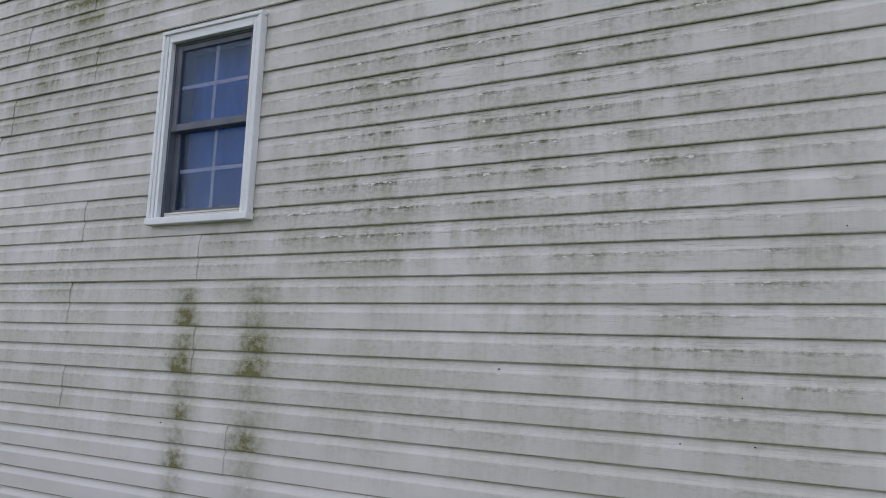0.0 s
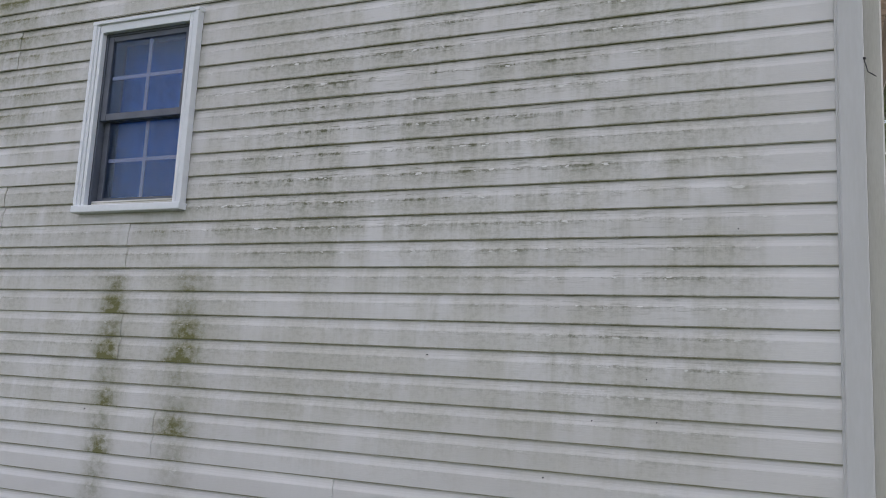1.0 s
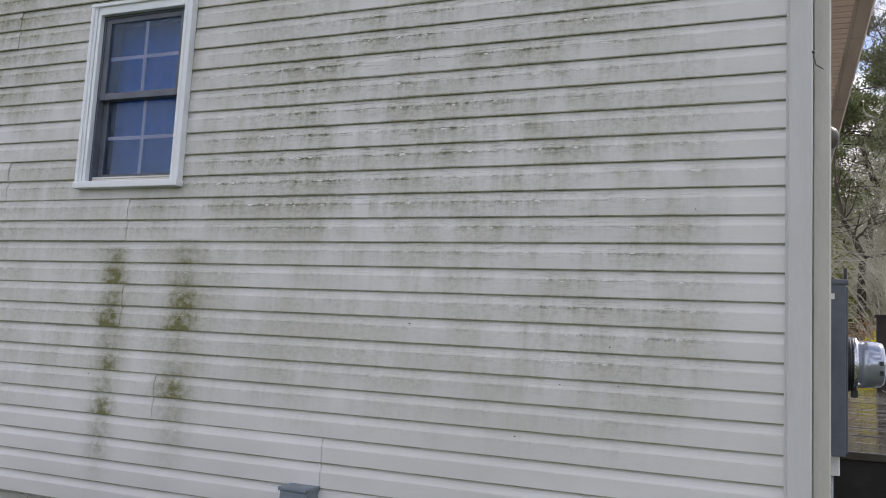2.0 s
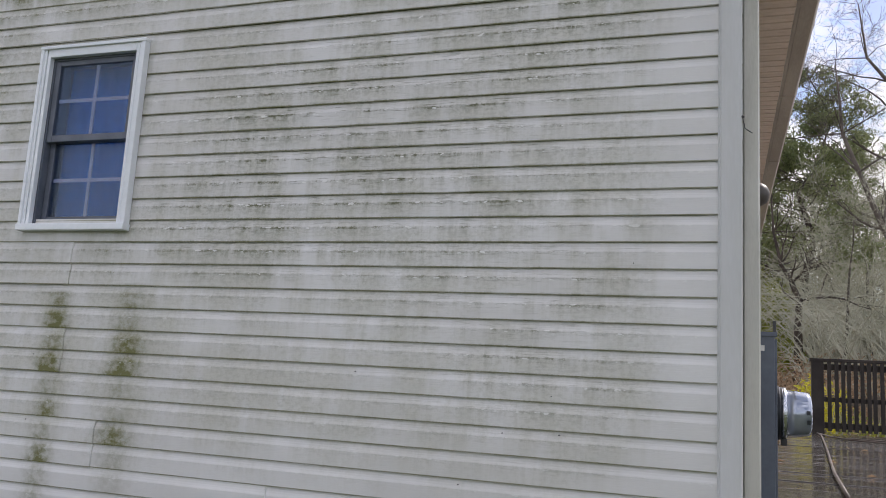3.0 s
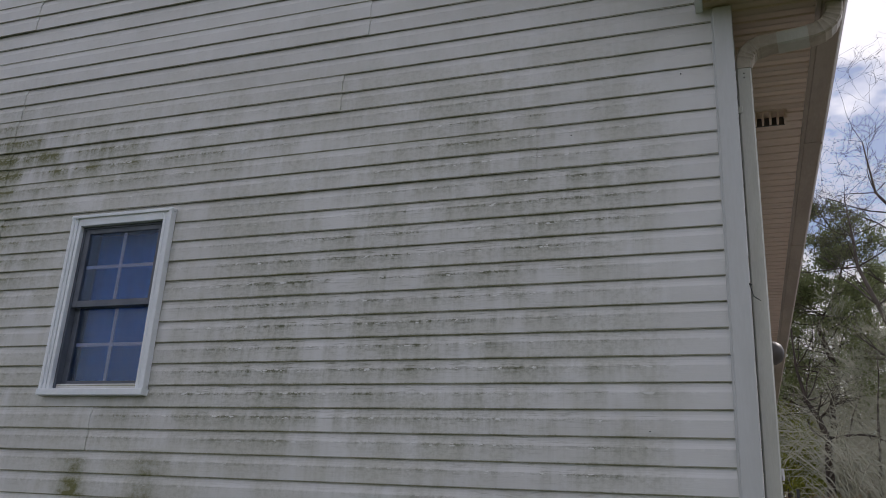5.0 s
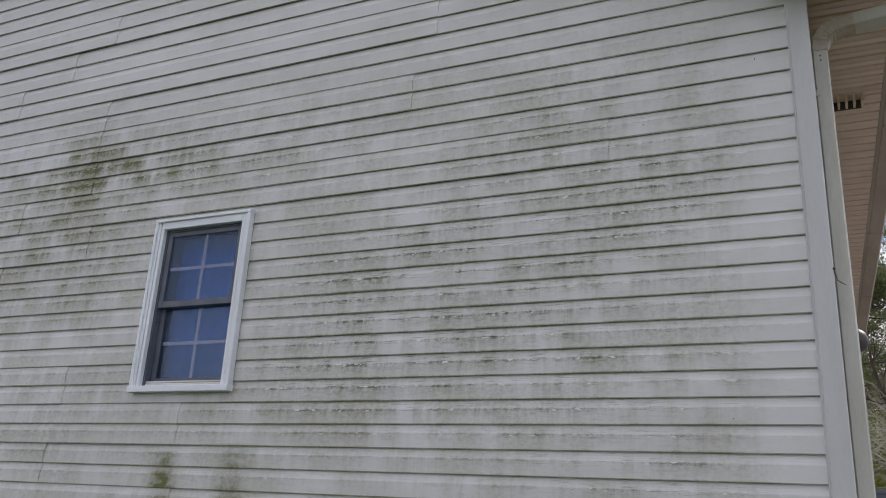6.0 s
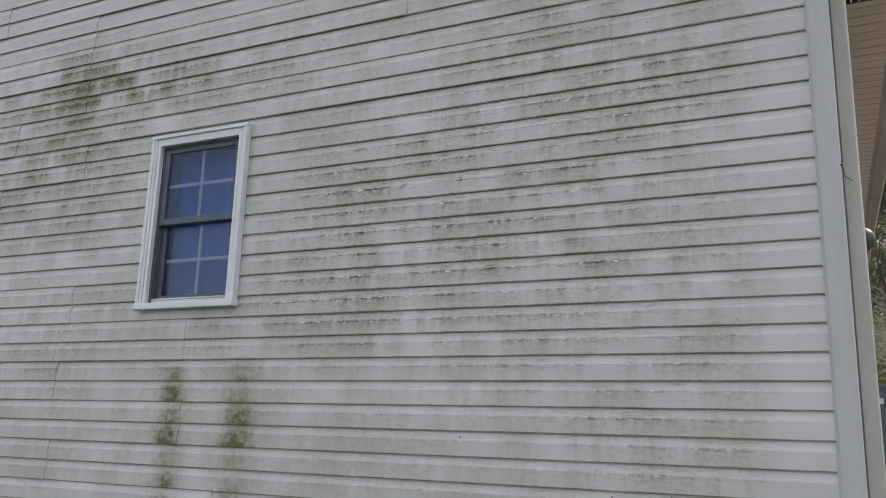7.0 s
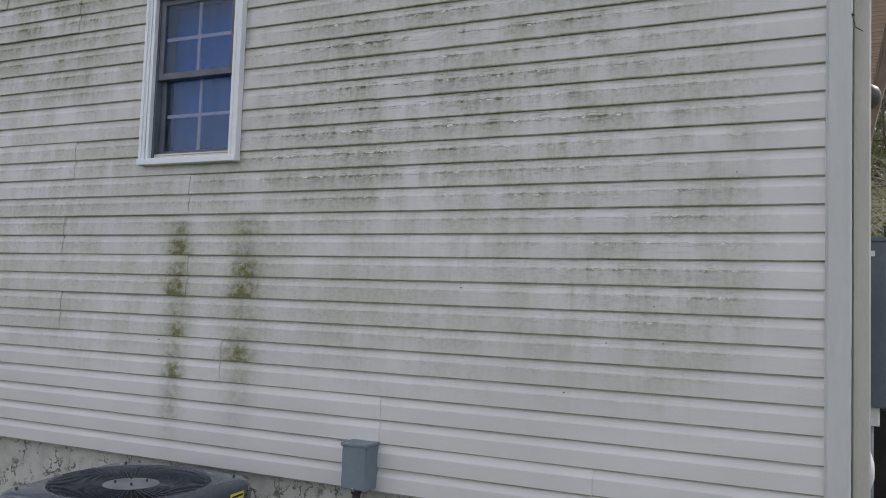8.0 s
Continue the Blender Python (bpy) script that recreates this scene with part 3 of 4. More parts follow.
# ---- window ----
window_1 = thing("window_1", "white vinyl double-hung window with grilles, closed", "window", kind="structure")
bm = bmesh.new()
box(bm, WX0, WX0 + 0.030, -0.030, -0.001, WZ0 + 0.03, WZ1, bevel=0.003)
box(bm, WX0 + 0.0335, WX0 + 0.052, -0.027, -0.001, WZ0 + 0.03, WZ1, bevel=0.003)
part("side_casing", bm, M_TRIM, window_1)
bm = bmesh.new()
box(bm, WX1 - 0.030, WX1, -0.030, -0.001, WZ0 + 0.03, WZ1, bevel=0.003)
box(bm, WX1 - 0.052, WX1 - 0.0335, -0.027, -0.001, WZ0 + 0.03, WZ1, bevel=0.003)
part("side_casing", bm, M_TRIM, window_1)
for xa, xb in ((WX0 - 0.004, WX0 + 0.014), (WX1 - 0.014, WX1 + 0.004)):
    part("outer_bead", boxed(xa, xb, -0.038, 0.0, WZ0 + 0.028, WZ1 + 0.003, bevel=0.003), M_TRIM, window_1)
part("head_casing", boxed(WX0 + 0.052, WX1 - 0.052, -0.029, -0.001, WZ1 - 0.052, WZ1 - 0.001, bevel=0.004), M_TRIM, window_1)
part("head_bead", boxed(WX0 - 0.007, WX1 + 0.007, -0.040, 0.0, WZ1 - 0.012, WZ1 + 0.005, bevel=0.003), M_TRIM, window_1)
part("window_sill", boxed(WX0 - 0.006, WX1 + 0.006, -0.046, 0.05, WZ0 - 0.003, WZ0 + 0.029, bevel=0.004), M_TRIM, window_1)
for xa, xb in ((OX0 - 0.002, OX0 + 0.012), (OX1 - 0.012, OX1 + 0.002)):
    part("jamb_liner", boxed(xa, xb, 0.000, 0.14, OZ0 - 0.02, OZ1 + 0.01), M_SASH, window_1, "grey jamb liner")
part("head_liner", boxed(OX0 + 0.012, OX1 - 0.012, 0.000, 0.14, OZ1 - 0.012, OZ1 + 0.004), M_SASH, window_1)
MID = (OZ0 + OZ1) / 2 + 0.005


def sash(y, z0, z1, rail_low, rail_high):
    holder = new("sash")
    holder.parent = window_1
    x0, x1, st = OX0 + 0.013, OX1 - 0.013, 0.030
    for xa, xb in ((x0, x0 + st), (x1 - st, x1)):
        part("stile", boxed(xa, xb, y, y + 0.028, z0, z1, bevel=0.003), M_SASH, holder)
    part("rail", boxed(x0 + st, x1 - st, y + 0.001, y + 0.027, z0, z0 + rail_low, bevel=0.003), M_SASH, holder)
    part("rail", boxed(x0 + st, x1 - st, y + 0.001, y + 0.027, z1 - rail_high, z1, bevel=0.003), M_SASH, holder)
    gx0, gx1, gz0, gz1 = x0 + st, x1 - st, z0 + rail_low, z1 - rail_high
    cx, cz, w = (gx0 + gx1) / 2, (gz0 + gz1) / 2, 0.0085
    part("muntin", boxed(cx - w, cx + w, y + 0.016, y + 0.021, gz0, gz1), M_MUNTIN, holder, "pale grille bar")
    for xa, xb in ((gx0, cx - w), (cx + w, gx1)):
        part("muntin", boxed(xa, xb, y + 0.016, y + 0.021, cz - w, cz + w), M_MUNTIN, holder, "pale grille bar")
    sheet = bmesh.new()
    sheet.faces.new([sheet.verts.new(p) for p in ((gx0, y + 0.011, gz0), (gx1, y + 0.011, gz0), (gx1, y + 0.011, gz1), (gx0, y + 0.011, gz1))])
    pane = part("pane", sheet, M_GLASS, holder, "glass reflecting blue sky")
    pane.visible_shadow = False


sash(0.004, MID - 0.018, OZ1 - 0.012, 0.034, 0.026)
sash(0.036, OZ0 - 0.004, MID + 0.016, 0.040, 0.034)
# Added folded sheet; its blue paints the sky reflection seen in the glass.
blind = thing("sky_blue_sheet", "added sheet behind the glass, coloured as the sky it reflects", "blind")
bm = bmesh.new()
fold = [(OX0 + 0.015 + (OX1 - OX0 - 0.03) * i / 40, 0.120 + 0.006 * math.sin(i * 0.8)) for i in range(41)]
rows = [[bm.verts.new((x, y + d, z)) for x, y in fold] for d, z in ((0.0, OZ0 - 0.02), (0.0, OZ1 + 0.02), (0.004, OZ1 + 0.02), (0.004, OZ0 - 0.02))]
for p, q in zip(rows, rows[1:] + rows[:1]):
    for i in range(40):
        bm.faces.new((p[i], p[i + 1], q[i + 1], q[i]))
part("blue_sheet", bm, M_SKY_SHEET, blind, smooth=True)

# ---- eave: soffit, gutter ----
bm = bmesh.new()
prev = None
yy = -0.31
while yy < DEPTH:
    for dy, dz in ((0.0, 0.0), (0.040, 0.0), (0.044, 0.008), (0.056, 0.008), (0.060, 0.0), (0.096, 0.0), (0.0985, 0.006)):
        a = bm.verts.new((0.075 if yy + dy > 0.035 else -0.032, yy + dy, EAVE + dz))
        b = bm.verts.new((0.415, yy + dy, EAVE + dz))
        if prev:
            bm.faces.new((prev[0], prev[1], b, a))
        prev = (a, b)
    yy += 0.1
tagged(link_mesh("soffit", bm, M_SOFFIT), "tan ribbed vinyl soffit with vent holes", "soffit", kind="structure")
part("end_board", boxed(-0.03, 0.43, -0.325, -0.312, EAVE - 0.008, EAVE + 0.16), M_TRIM, rake)
part("return_cap", boxed(-0.064, -0.033, -0.325, -0.004, EAVE - 0.016, EAVE + 0.16, bevel=0.003), M_TRIM, rake)
part("fascia", boxed(0.412, 0.430, -0.31, DEPTH, EAVE - 0.018, EAVE + 0.12), M_GUTTER, rake, "brown-stained fascia")

gutter = thing("gutter", "tan aluminium gutter with stained underside under the eave", "gutter")
bm = bmesh.new()
GUT = [(0.431, 0.10), (0.431, -0.012), (0.436, -0.017), (0.516, -0.017), (0.522, -0.012), (0.528, 0.02), (0.546, 0.055), (0.551, 0.075), (0.551, 0.10), (0.542, 0.10), (0.542, 0.076), (0.519, 0.022), (0.514, -0.008), (0.439, -0.008), (0.439, 0.10)]
prism(bm, [(x, EAVE + z) for x, z in GUT], -0.33, DEPTH + 0.1)
part("trough", bm, M_GUTTER, gutter)
part("end_cap", boxed(0.431, 0.545, -0.334, -0.3305, EAVE - 0.017, EAVE + 0.10), M_GUTTER, gutter)
for i in range(6):
    y = 1.4 + 1.8 * i
    part("seam_band", boxed(0.429, 0.524, y, y + 0.03, EAVE - 0.0205, EAVE - 0.0175), M_GUTTER, gutter)

# ---- downspout ----
spout = thing("downspout", "cream aluminium downspout with ribbed elbows beside the corner post", "downspout")
SX, SY = 0.114, 0.135
bm = tube(bmesh.new(), [(SX, SY, 0.05), (SX, SY, 1.8), (SX, SY, 3.66)], 1.0, square=(0.030, 0.042))
part("pipe", bm, M_SPOUT, spout)


def elbow(points, swell):
    bm = bmesh.new()
    pts = [Vector(p) for p in points]
    fine, rad = [], []
    n_seg = 22
    for i in range(n_seg + 1):
        t = i / n_seg
        a, b, c = pts
        fine.append(a * (1 - t) ** 2 + b * 2 * t * (1 - t) + c * t * t)
        rad.append(swell * (1.05 if i % 3 == 0 and 3 < i < 19 else 1.0))
    return tube(bm, fine, rad, square=(0.0315, 0.0435))


part("elbow", elbow([(SX, SY, 3.63), (SX, SY, 3.742), (0.215, SY - 0.01, 3.742)], 1.04), M_ELBOW, spout, "ribbed elbow")
part("offset_pipe", tube(bmesh.new(), [(0.195, SY - 0.01, 3.741), (0.395, SY - 0.03, 3.750)], 1.0, square=(0.030, 0.042)), M_ELBOW, spout)
part("sleeve", tube(bmesh.new(), [(0.255, SY - 0.016, 3.7435), (0.375, SY - 0.028, 3.749)], 1.06, square=(0.030, 0.042)), M_SPOUT, spout, "pale sleeve")
part("elbow", elbow([(0.375, SY - 0.03, 3.749), (0.476, SY - 0.04, 3.756), (0.478, SY - 0.04, 3.868)], 1.06), M_ELBOW, spout, "ribbed elbow")
part("strap", boxed(0.083, 0.099, 0.087, 0.094, 3.42, 3.45, bevel=0.002), M_SPOUT, spout)
for z in (3.605, 3.585):
    part("screw", disc(bmesh.new(), (SX, 0.0935, z), (0, -1, 0), [(0.004, 0), (0.003, 0.002)], 8), M_CONDUIT, spout)

# ---- soffit vent ----
vent = thing("soffit_vent", "tan louvred vent hood under the soffit", "vent")
part("frame", boxed(0.165, 0.325, 1.00, 1.07, EAVE - 0.006, EAVE + 0.002, bevel=0.002), M_SOFFIT, vent)
for i in range(5):
    x = 0.172 + i * 0.036
    part("fin", boxed(x, x + 0.010, 0.998, 1.075, EAVE - 0.05, EAVE - 0.005), M_SOFFIT, vent)
part("backing", boxed(0.170, 0.32, 1.068, 1.076, EAVE - 0.052, EAVE - 0.005), M_LAMP, vent, "dark mesh")

# ---- wall lamp on the side wall ----
lamp = thing("wall_lamp", "small round grey lamp on the side wall", "lamp")
part("back_plate", disc(bmesh.new(), (0.086, 0.95, 2.59), (1, 0, 0), [(0.055, 0), (0.055, 0.012), (0.045, 0.02)], 20), M_LAMP, lamp)
part("globe", disc(bmesh.new(), (0.10, 0.95, 2.59), (1, 0, 0), [(0.030, 0), (0.048, 0.02), (0.058, 0.05), (0.055, 0.085), (0.040, 0.110), (0.015, 0.122)], 24), M_LAMP, lamp, "dim round glass cover", True)
bracket = thing("pipe_bracket", "white bracket on the side wall", "bracket")
part("arm", boxed(0.085, 0.20, 1.55, 1.58, 2.05, 2.075, bevel=0.004), M_WHITE, bracket)
part("tip", boxed(0.185, 0.205, 1.55, 1.58, 2.05, 2.11, bevel=0.004), M_WHITE, bracket)

# ---- nail heads and specks on the cladding ----
for x, z in ((-3.043, 1.659), (-3.038, 1.360), (-0.772, 1.461), (-0.556, 1.469), (-0.300, 2.113), (-1.394, 1.661), (-0.590, 1.608), (-0.778, 3.471), (-0.596, 3.355), (-0.135, 3.587), (-0.936, 1.258)):
    part("nail", disc(bmesh.new(), (x, 0.006, z), (0, -1, 0), [(0.0023, 0), (0.0023, 0.009), (0.0014, 0.0100)], 8), M_CONDUIT, wall_south, "dark nail head")

# ---- dry twig caught beside the post ----
tuft = thing("dry_twig", "dark dry stem caught between post and downspout", "twig")
bm = bmesh.new()
tube(bm, [(0.0810, -0.014, 2.655), (0.0820, -0.024, 2.638), (0.0865, -0.026, 2.622), (0.0890, -0.024, 2.606)], [0.0022, 0.002, 0.0016, 0.0014], 6)
tube(bm, [(0.0885, -0.024, 2.608), (0.1000, -0.028, 2.598), (0.1140, -0.026, 2.588)], [0.0014, 0.0022, 0.0012], 6)
part("stem", bm, M_CONDUIT, tuft)
bm = bmesh.new()
disc(bm, (0.0810, -0.014, 2.655), (0, -1, 0), [(0.005, 0), (0.006, 0.004), (0.003, 0.009)], 8)
part("knot", bm, M_CONDUIT, tuft)

# ---- electrical disconnect box ----
disconnect = thing("disconnect_box", "blue-grey steel electrical box on the siding", "electrical box")
part("body", boxed(-1.880, -1.759, -0.098, 0.012, 0.787, 0.972, bevel=0.003), M_STEEL, disconnect)
part("lid", boxed(-1.886, -1.753, -0.106, 0.012, 0.968, 0.984, bevel=0.004), M_STEEL, disconnect, "overhanging hood")
part("cover", boxed(-1.875, -1.764, -0.1025, -0.0985, 0.792, 0.967, bevel=0.0015), M_STEEL, disconnect)
part("hasp", boxed(-1.828, -1.810, -0.107, -0.098, 0.783, 0.797, bevel=0.001), M_METAL, disconnect)
bm = tube(bmesh.new(), [(-1.830, -0.05, 0.79), (-1.830, -0.05, 0.62), (-1.86, -0.07, 0.45), (-1.95, -0.16, 0.30), (-2.15, -0.30, 0.24)], 0.017, 12)
part("conduit", bm, M_CONDUIT, disconnect, "black flexible conduit", True)
part("gland", disc(bmesh.new(), (-1.830, -0.05, 0.762), (0, 0, 1), [(0.022, 0), (0.024, 0.005), (0.024, 0.024)], 12), M_CONDUIT, disconnect)


# ---- air conditioner ----
def rounded_square(half, radius, n=7):
    pts = []
    for cx, cy, a0 in ((1, 1, 0), (-1, 1, 90), (-1, -1, 180), (1, -1, 270)):
        for i in range(n):
            a = radians(a0 + 90 * i / (n - 1))
            pts.append((cx * (half - radius) + radius * math.cos(a), cy * (half - radius) + radius * math.sin(a)))
    return pts


def loft(rings):
    bm = bmesh.new()
    rows = [[bm.verts.new(p) for p in ring] for ring in rings]
    for a, b in zip(rows, rows[1:]):
        for j in range(len(a)):
            bm.faces.new((a[j], a[(j + 1) % len(a)], b[(j + 1) % len(a)], b[j]))
    return bm


ac = thing("air_conditioner", "slate-grey outdoor condenser with a round fan guard", "air conditioner", (-2.605, -0.565, 0.0))
ac.rotation_euler = (0, 0, radians(5.5))
TOP, HALF, FAN = 0.812, 0.366, 0.320
rs = lambda half, z: [(x, y, z) for x, y in rounded_square(half, 0.085, 9)]
circ = lambda r, z: [(r * math.cos(a), r * math.sin(a), z) for a in (radians((i // 9) * 90 + (i % 9 + 0.5) * 10) for i in range(36))]
bm = loft([rs(HALF - 0.012, TOP - 0.085), rs(HALF, TOP - 0.080), rs(HALF + 0.002, TOP - 0.035), rs(HALF - 0.006, TOP - 0.018), rs(HALF - 0.022, TOP - 0.008), circ(FAN + 0.018, TOP - 0.001), circ(FAN + 0.008, TOP + 0.003), circ(FAN, TOP - 0.002), circ(FAN - 0.004, TOP - 0.03), circ(FAN - 0.012, TOP - 0.20)])
part("top_cover", bm, M_ACTOP, ac, "smooth rounded top panel", True)
bm = loft([rs(HALF - 0.03, 0.07), rs(HALF - 0.03, TOP - 0.07)])
part("inner_case", bm, M_ACDARK, ac)
part("fan_floor", disc(bmesh.new(), (0, 0, TOP - 0.24), (0, 0, 1), [(FAN, 0), (FAN, 0.01)], 40), M_ACDARK, ac)
for s in range(4):
    for i in range(17):
        z = 0.11 + i * 0.036
        bm = bmesh.new()
        box(bm, -HALF + 0.07, HALF - 0.07, HALF - 0.032, HALF - 0.006, z, z + 0.010, m=Matrix.Rotation(radians(90 * s), 4, "Z"))
        part("louvre", bm, M_ACTOP, ac)
    bm = bmesh.new()
    c = Matrix.Rotation(radians(90 * s), 4, "Z")
    tube(bm, [c @ Vector((HALF - 0.045, HALF - 0.045, 0.06)), c @ Vector((HALF - 0.045, HALF - 0.045, TOP - 0.07))], 0.044, 14)
    part("corner_pillar", bm, M_ACTOP, ac, smooth=True)
part("base_pan", boxed(-HALF, HALF, -HALF, HALF, 0.05, 0.09, bevel=0.01), M_ACTOP, ac)
for i in range(72):
    a = 2 * math.pi * i / 72
    ca, sa = math.cos(a), math.sin(a)
    r0 = 0.075 if i % 2 == 0 else 0.10
    bm = tube(bmesh.new(), [(r * ca, r * sa, TOP - 0.012 + 0.010 * (r / FAN) ** 2) for r in (r0, 0.19, FAN - 0.001)], 0.0013, 4, cap=False)
    part("guard_wire", bm, M_WIRE, ac)
for r in (0.105, 0.30):
    bm = tube(bmesh.new(), [(r * math.cos(t), r * math.sin(t), TOP - 0.014 + 0.010 * (r / FAN) ** 2) for t in (2 * math.pi * j / 48 for j in range(49))], 0.0019, 4, cap=False)
    part("guard_ring", bm, M_WIRE, ac)
part("hub_plate", disc(bmesh.new(), (0, 0, TOP - 0.012), (0, 0, 1), [(0.108, 0), (0.112, 0.003), (0.088, 0.008), (0.03, 0.010), (0.01, 0.010)], 36), M_HUB, ac, "worn grey centre plate")
for a in (40, 130, 220, 310):
    x, y = 0.062 * math.cos(radians(a)), 0.062 * math.sin(radians(a))
    part("bolt", disc(bmesh.new(), (x, y, TOP - 0.004), (0, 0, 1), [(0.004, 0), (0.004, 0.010), (0.003, 0.013)], 8), M_CONDUIT, ac)
for sx, sy in ((0.29, 0.31), (-0.29, 0.31), (-0.31, -0.29), (0.31, -0.29), (0.31, 0.02), (-0.02, 0.325)):
    part("screw", disc(bmesh.new(), (sx, sy, TOP - 0.008), (0, 0, 1), [(0.006, 0), (0.006, 0.006), (0.003, 0.009)], 8), M_CONDUIT, ac)
for i in range(4):
    bm = bmesh.new()
    m = Matrix.Rotation(radians(90 * i + 20), 4, "Z") @ Matrix.Translation((0.15, 0, TOP - 0.13)) @ Matrix.Rotation(radians(24), 4, "X")
    box(bm, -0.10, 0.11, -0.075, 0.075, -0.002, 0.002, m=m)
    part("fan_blade", bm, M_ACDARK, ac)
label_plate = part("warning_label", boxed(HALF - 0.004, HALF + 0.0045, 0.17, 0.27, TOP - 0.078, TOP - 0.050), M_YELLOW, ac, "yellow sticker with black print")
part("print_bar", boxed(HALF + 0.003, HALF + 0.006, 0.18, 0.26, TOP - 0.068, TOP - 0.060), M_INK, label_plate)
pad = thing("equipment_pad", "grey concrete pad under the condenser", "pad")
bm = boxed(-3.10, -2.23, -0.99, -0.14, -0.05, 0.052, bevel=0.012)
part("slab", bm, M_PAD, pad)

# ---- electric meter ----
meter = thing("electric_meter", "dark grey meter cabinet with domed meter on side wall", "electric meter")
part("cabinet", boxed(0.086, 0.203, 0.30, 0.60, 1.262, 1.885, bevel=0.004), M_METERBOX, meter)
part("cap", boxed(0.086, 0.212, 0.293, 0.607, 1.880, 1.898, bevel=0.004), M_METERBOX, meter)
part("door", boxed(0.2035, 0.211, 0.31, 0.59, 1.275, 1.872, bevel=0.002), M_METERBOX, meter)
part("mast_stub", tube(bmesh.new(), [(0.205, 0.36, 1.89), (0.205, 0.36, 1.945)], 0.006, 8), M_CONDUIT, meter)
part("tag", boxed(0.120, 0.166, 0.296, 0.2995, 1.825, 1.846), M_WHITE, meter, "small white tag")
part("collar", disc(bmesh.new(), (0.2105, 0.45, 1.594), (1, 0, 0), [(0.104, 0), (0.104, 0.012), (0.100, 0.016), (0.100, 0.022)], 40), M_ACDARK, meter, "black collar")
ring = part("lock_ring", disc(bmesh.new(), (0.232, 0.45, 1.594), (1, 0, 0), [(0.097, 0), (0.099, 0.003), (0.099, 0.015), (0.095, 0.018)], 40), M_METAL, meter, "bright locking ring", True)
part("seal", boxed(0.230, 0.252, 0.425, 0.450, 1.47, 1.497, bevel=0.002), M_CONDUIT, meter, "black seal")
part("dome", disc(bmesh.new(), (0.250, 0.45, 1.594), (1, 0, 0), [(0.089, 0), (0.088, 0.035), (0.084, 0.072), (0.080, 0.084), (0.068, 0.090)], 40), M_DOME, meter, "clear plastic dome", True)
for z in (1.60, 1.565):
    part("inner_tab", boxed(0.318, 0.330, 0.357, 0.3645, z - 0.008, z + 0.008), M_ACDARK, meter)
bm = tube(bmesh.new(), [(0.14, 0.40, 1.27), (0.14, 0.40, 0.6), (0.14, 0.40, -0.05)], 0.028, 14)
part("conduit", bm, M_METERBOX, meter, smooth=True)
part("hub", boxed(0.10, 0.185, 0.33, 0.45, 1.19, 1.262, bevel=0.006), M_WHITE, meter, "pale conduit hub")
dish = thing("wall_outlet_cover", "round white cover low on the side wall", "cover")
part("disc", disc(bmesh.new(), (0.10, 0.24, 1.04), (1, 0, 0), [(0.075, 0), (0.085, 0.02), (0.07, 0.05), (0.03, 0.062)], 28), M_WHITE, dish, smooth=True)

# ---- deck ----
DZ, D0, D1, DX0, DX1 = 1.25, 0.66, 9.3, 0.10, 6.2
deck = thing("deck", "wet dark-brown board deck along the side wall", "deck")
part("skirt", boxed(DX0, DX1, D0 + 0.03, D0 + 0.06, 0.02, DZ - 0.035), M_SKIRT, deck, "dark skirting")
part("side_skirt", boxed(DX1 - 0.06, DX1 - 0.03, D0 + 0.06, D1 - 0.03, 0.02, DZ - 0.035), M_SKIRT, deck)
part("rear_skirt", boxed(DX0, DX1 - 0.06, D1 - 0.06, D1 - 0.03, 0.02, DZ - 0.035), M_SKIRT, deck)
base_board = None
y = D0
rng = random.Random(5)
while y < D1 - 0.1:
    if base_board is None:
        bm = boxed(0, DX1 - DX0, 0, 0.138, -0.032, 0.0, bevel=0.004)
        base_board = part("deck_board", bm, M_DECK, deck)
        ob = base_board
    else:
        ob = new("deck_board", base_board.data)
        ob.parent = deck
    ob.location = (DX0 + rng.uniform(-0.004, 0.004), y, DZ + rng.uniform(-0.002, 0.002))
    ob.rotation_euler = (radians(rng.uniform(-0.5, 0.5)), 0, 0)
    y += 0.144

railing = thing("deck_railing", "dark-stained wooden deck railing with upright balusters", "railing")
RX, RY = 1.17, 9.12
for px in (RX, 3.1, 5.1):
    part("post", boxed(px, px + 0.15, RY - 0.02, RY + 0.10, DZ - 0.02, DZ + 0.95, bevel=0.006), M_RAIL, railing)
part("top_rail", boxed(RX - 0.02, DX1, RY - 0.03, RY + 0.11, DZ + 0.95, DZ + 0.99, bevel=0.006), M_RAIL, railing)
part("upper_rail", boxed(RX + 0.15, DX1, RY + 0.02, RY + 0.06, DZ + 0.84, DZ + 0.92), M_RAIL, railing)
part("lower_rail", boxed(RX + 0.15, DX1, RY + 0.02, RY + 0.06, DZ + 0.07, DZ + 0.15), M_RAIL, railing)
part("middle_rail", boxed(RX + 0.15, DX1, RY + 0.022, RY + 0.058, DZ + 0.42, DZ + 0.48), M_RAIL, railing)
base_bal = None
for i in range(62):
    x = RX + 0.20 + i * 0.078
    if base_bal is None:
        base_bal = part("baluster", boxed(0, 0.046, RY - 0.022, RY + 0.018, DZ + 0.04, DZ + 0.95, bevel=0.003), M_RAIL, railing)
        ob = base_bal
    else:
        ob = new("baluster", base_bal.data)
        ob.parent = railing
    ob.location = (x + rng.uniform(-0.008, 0.008), 0, 0)

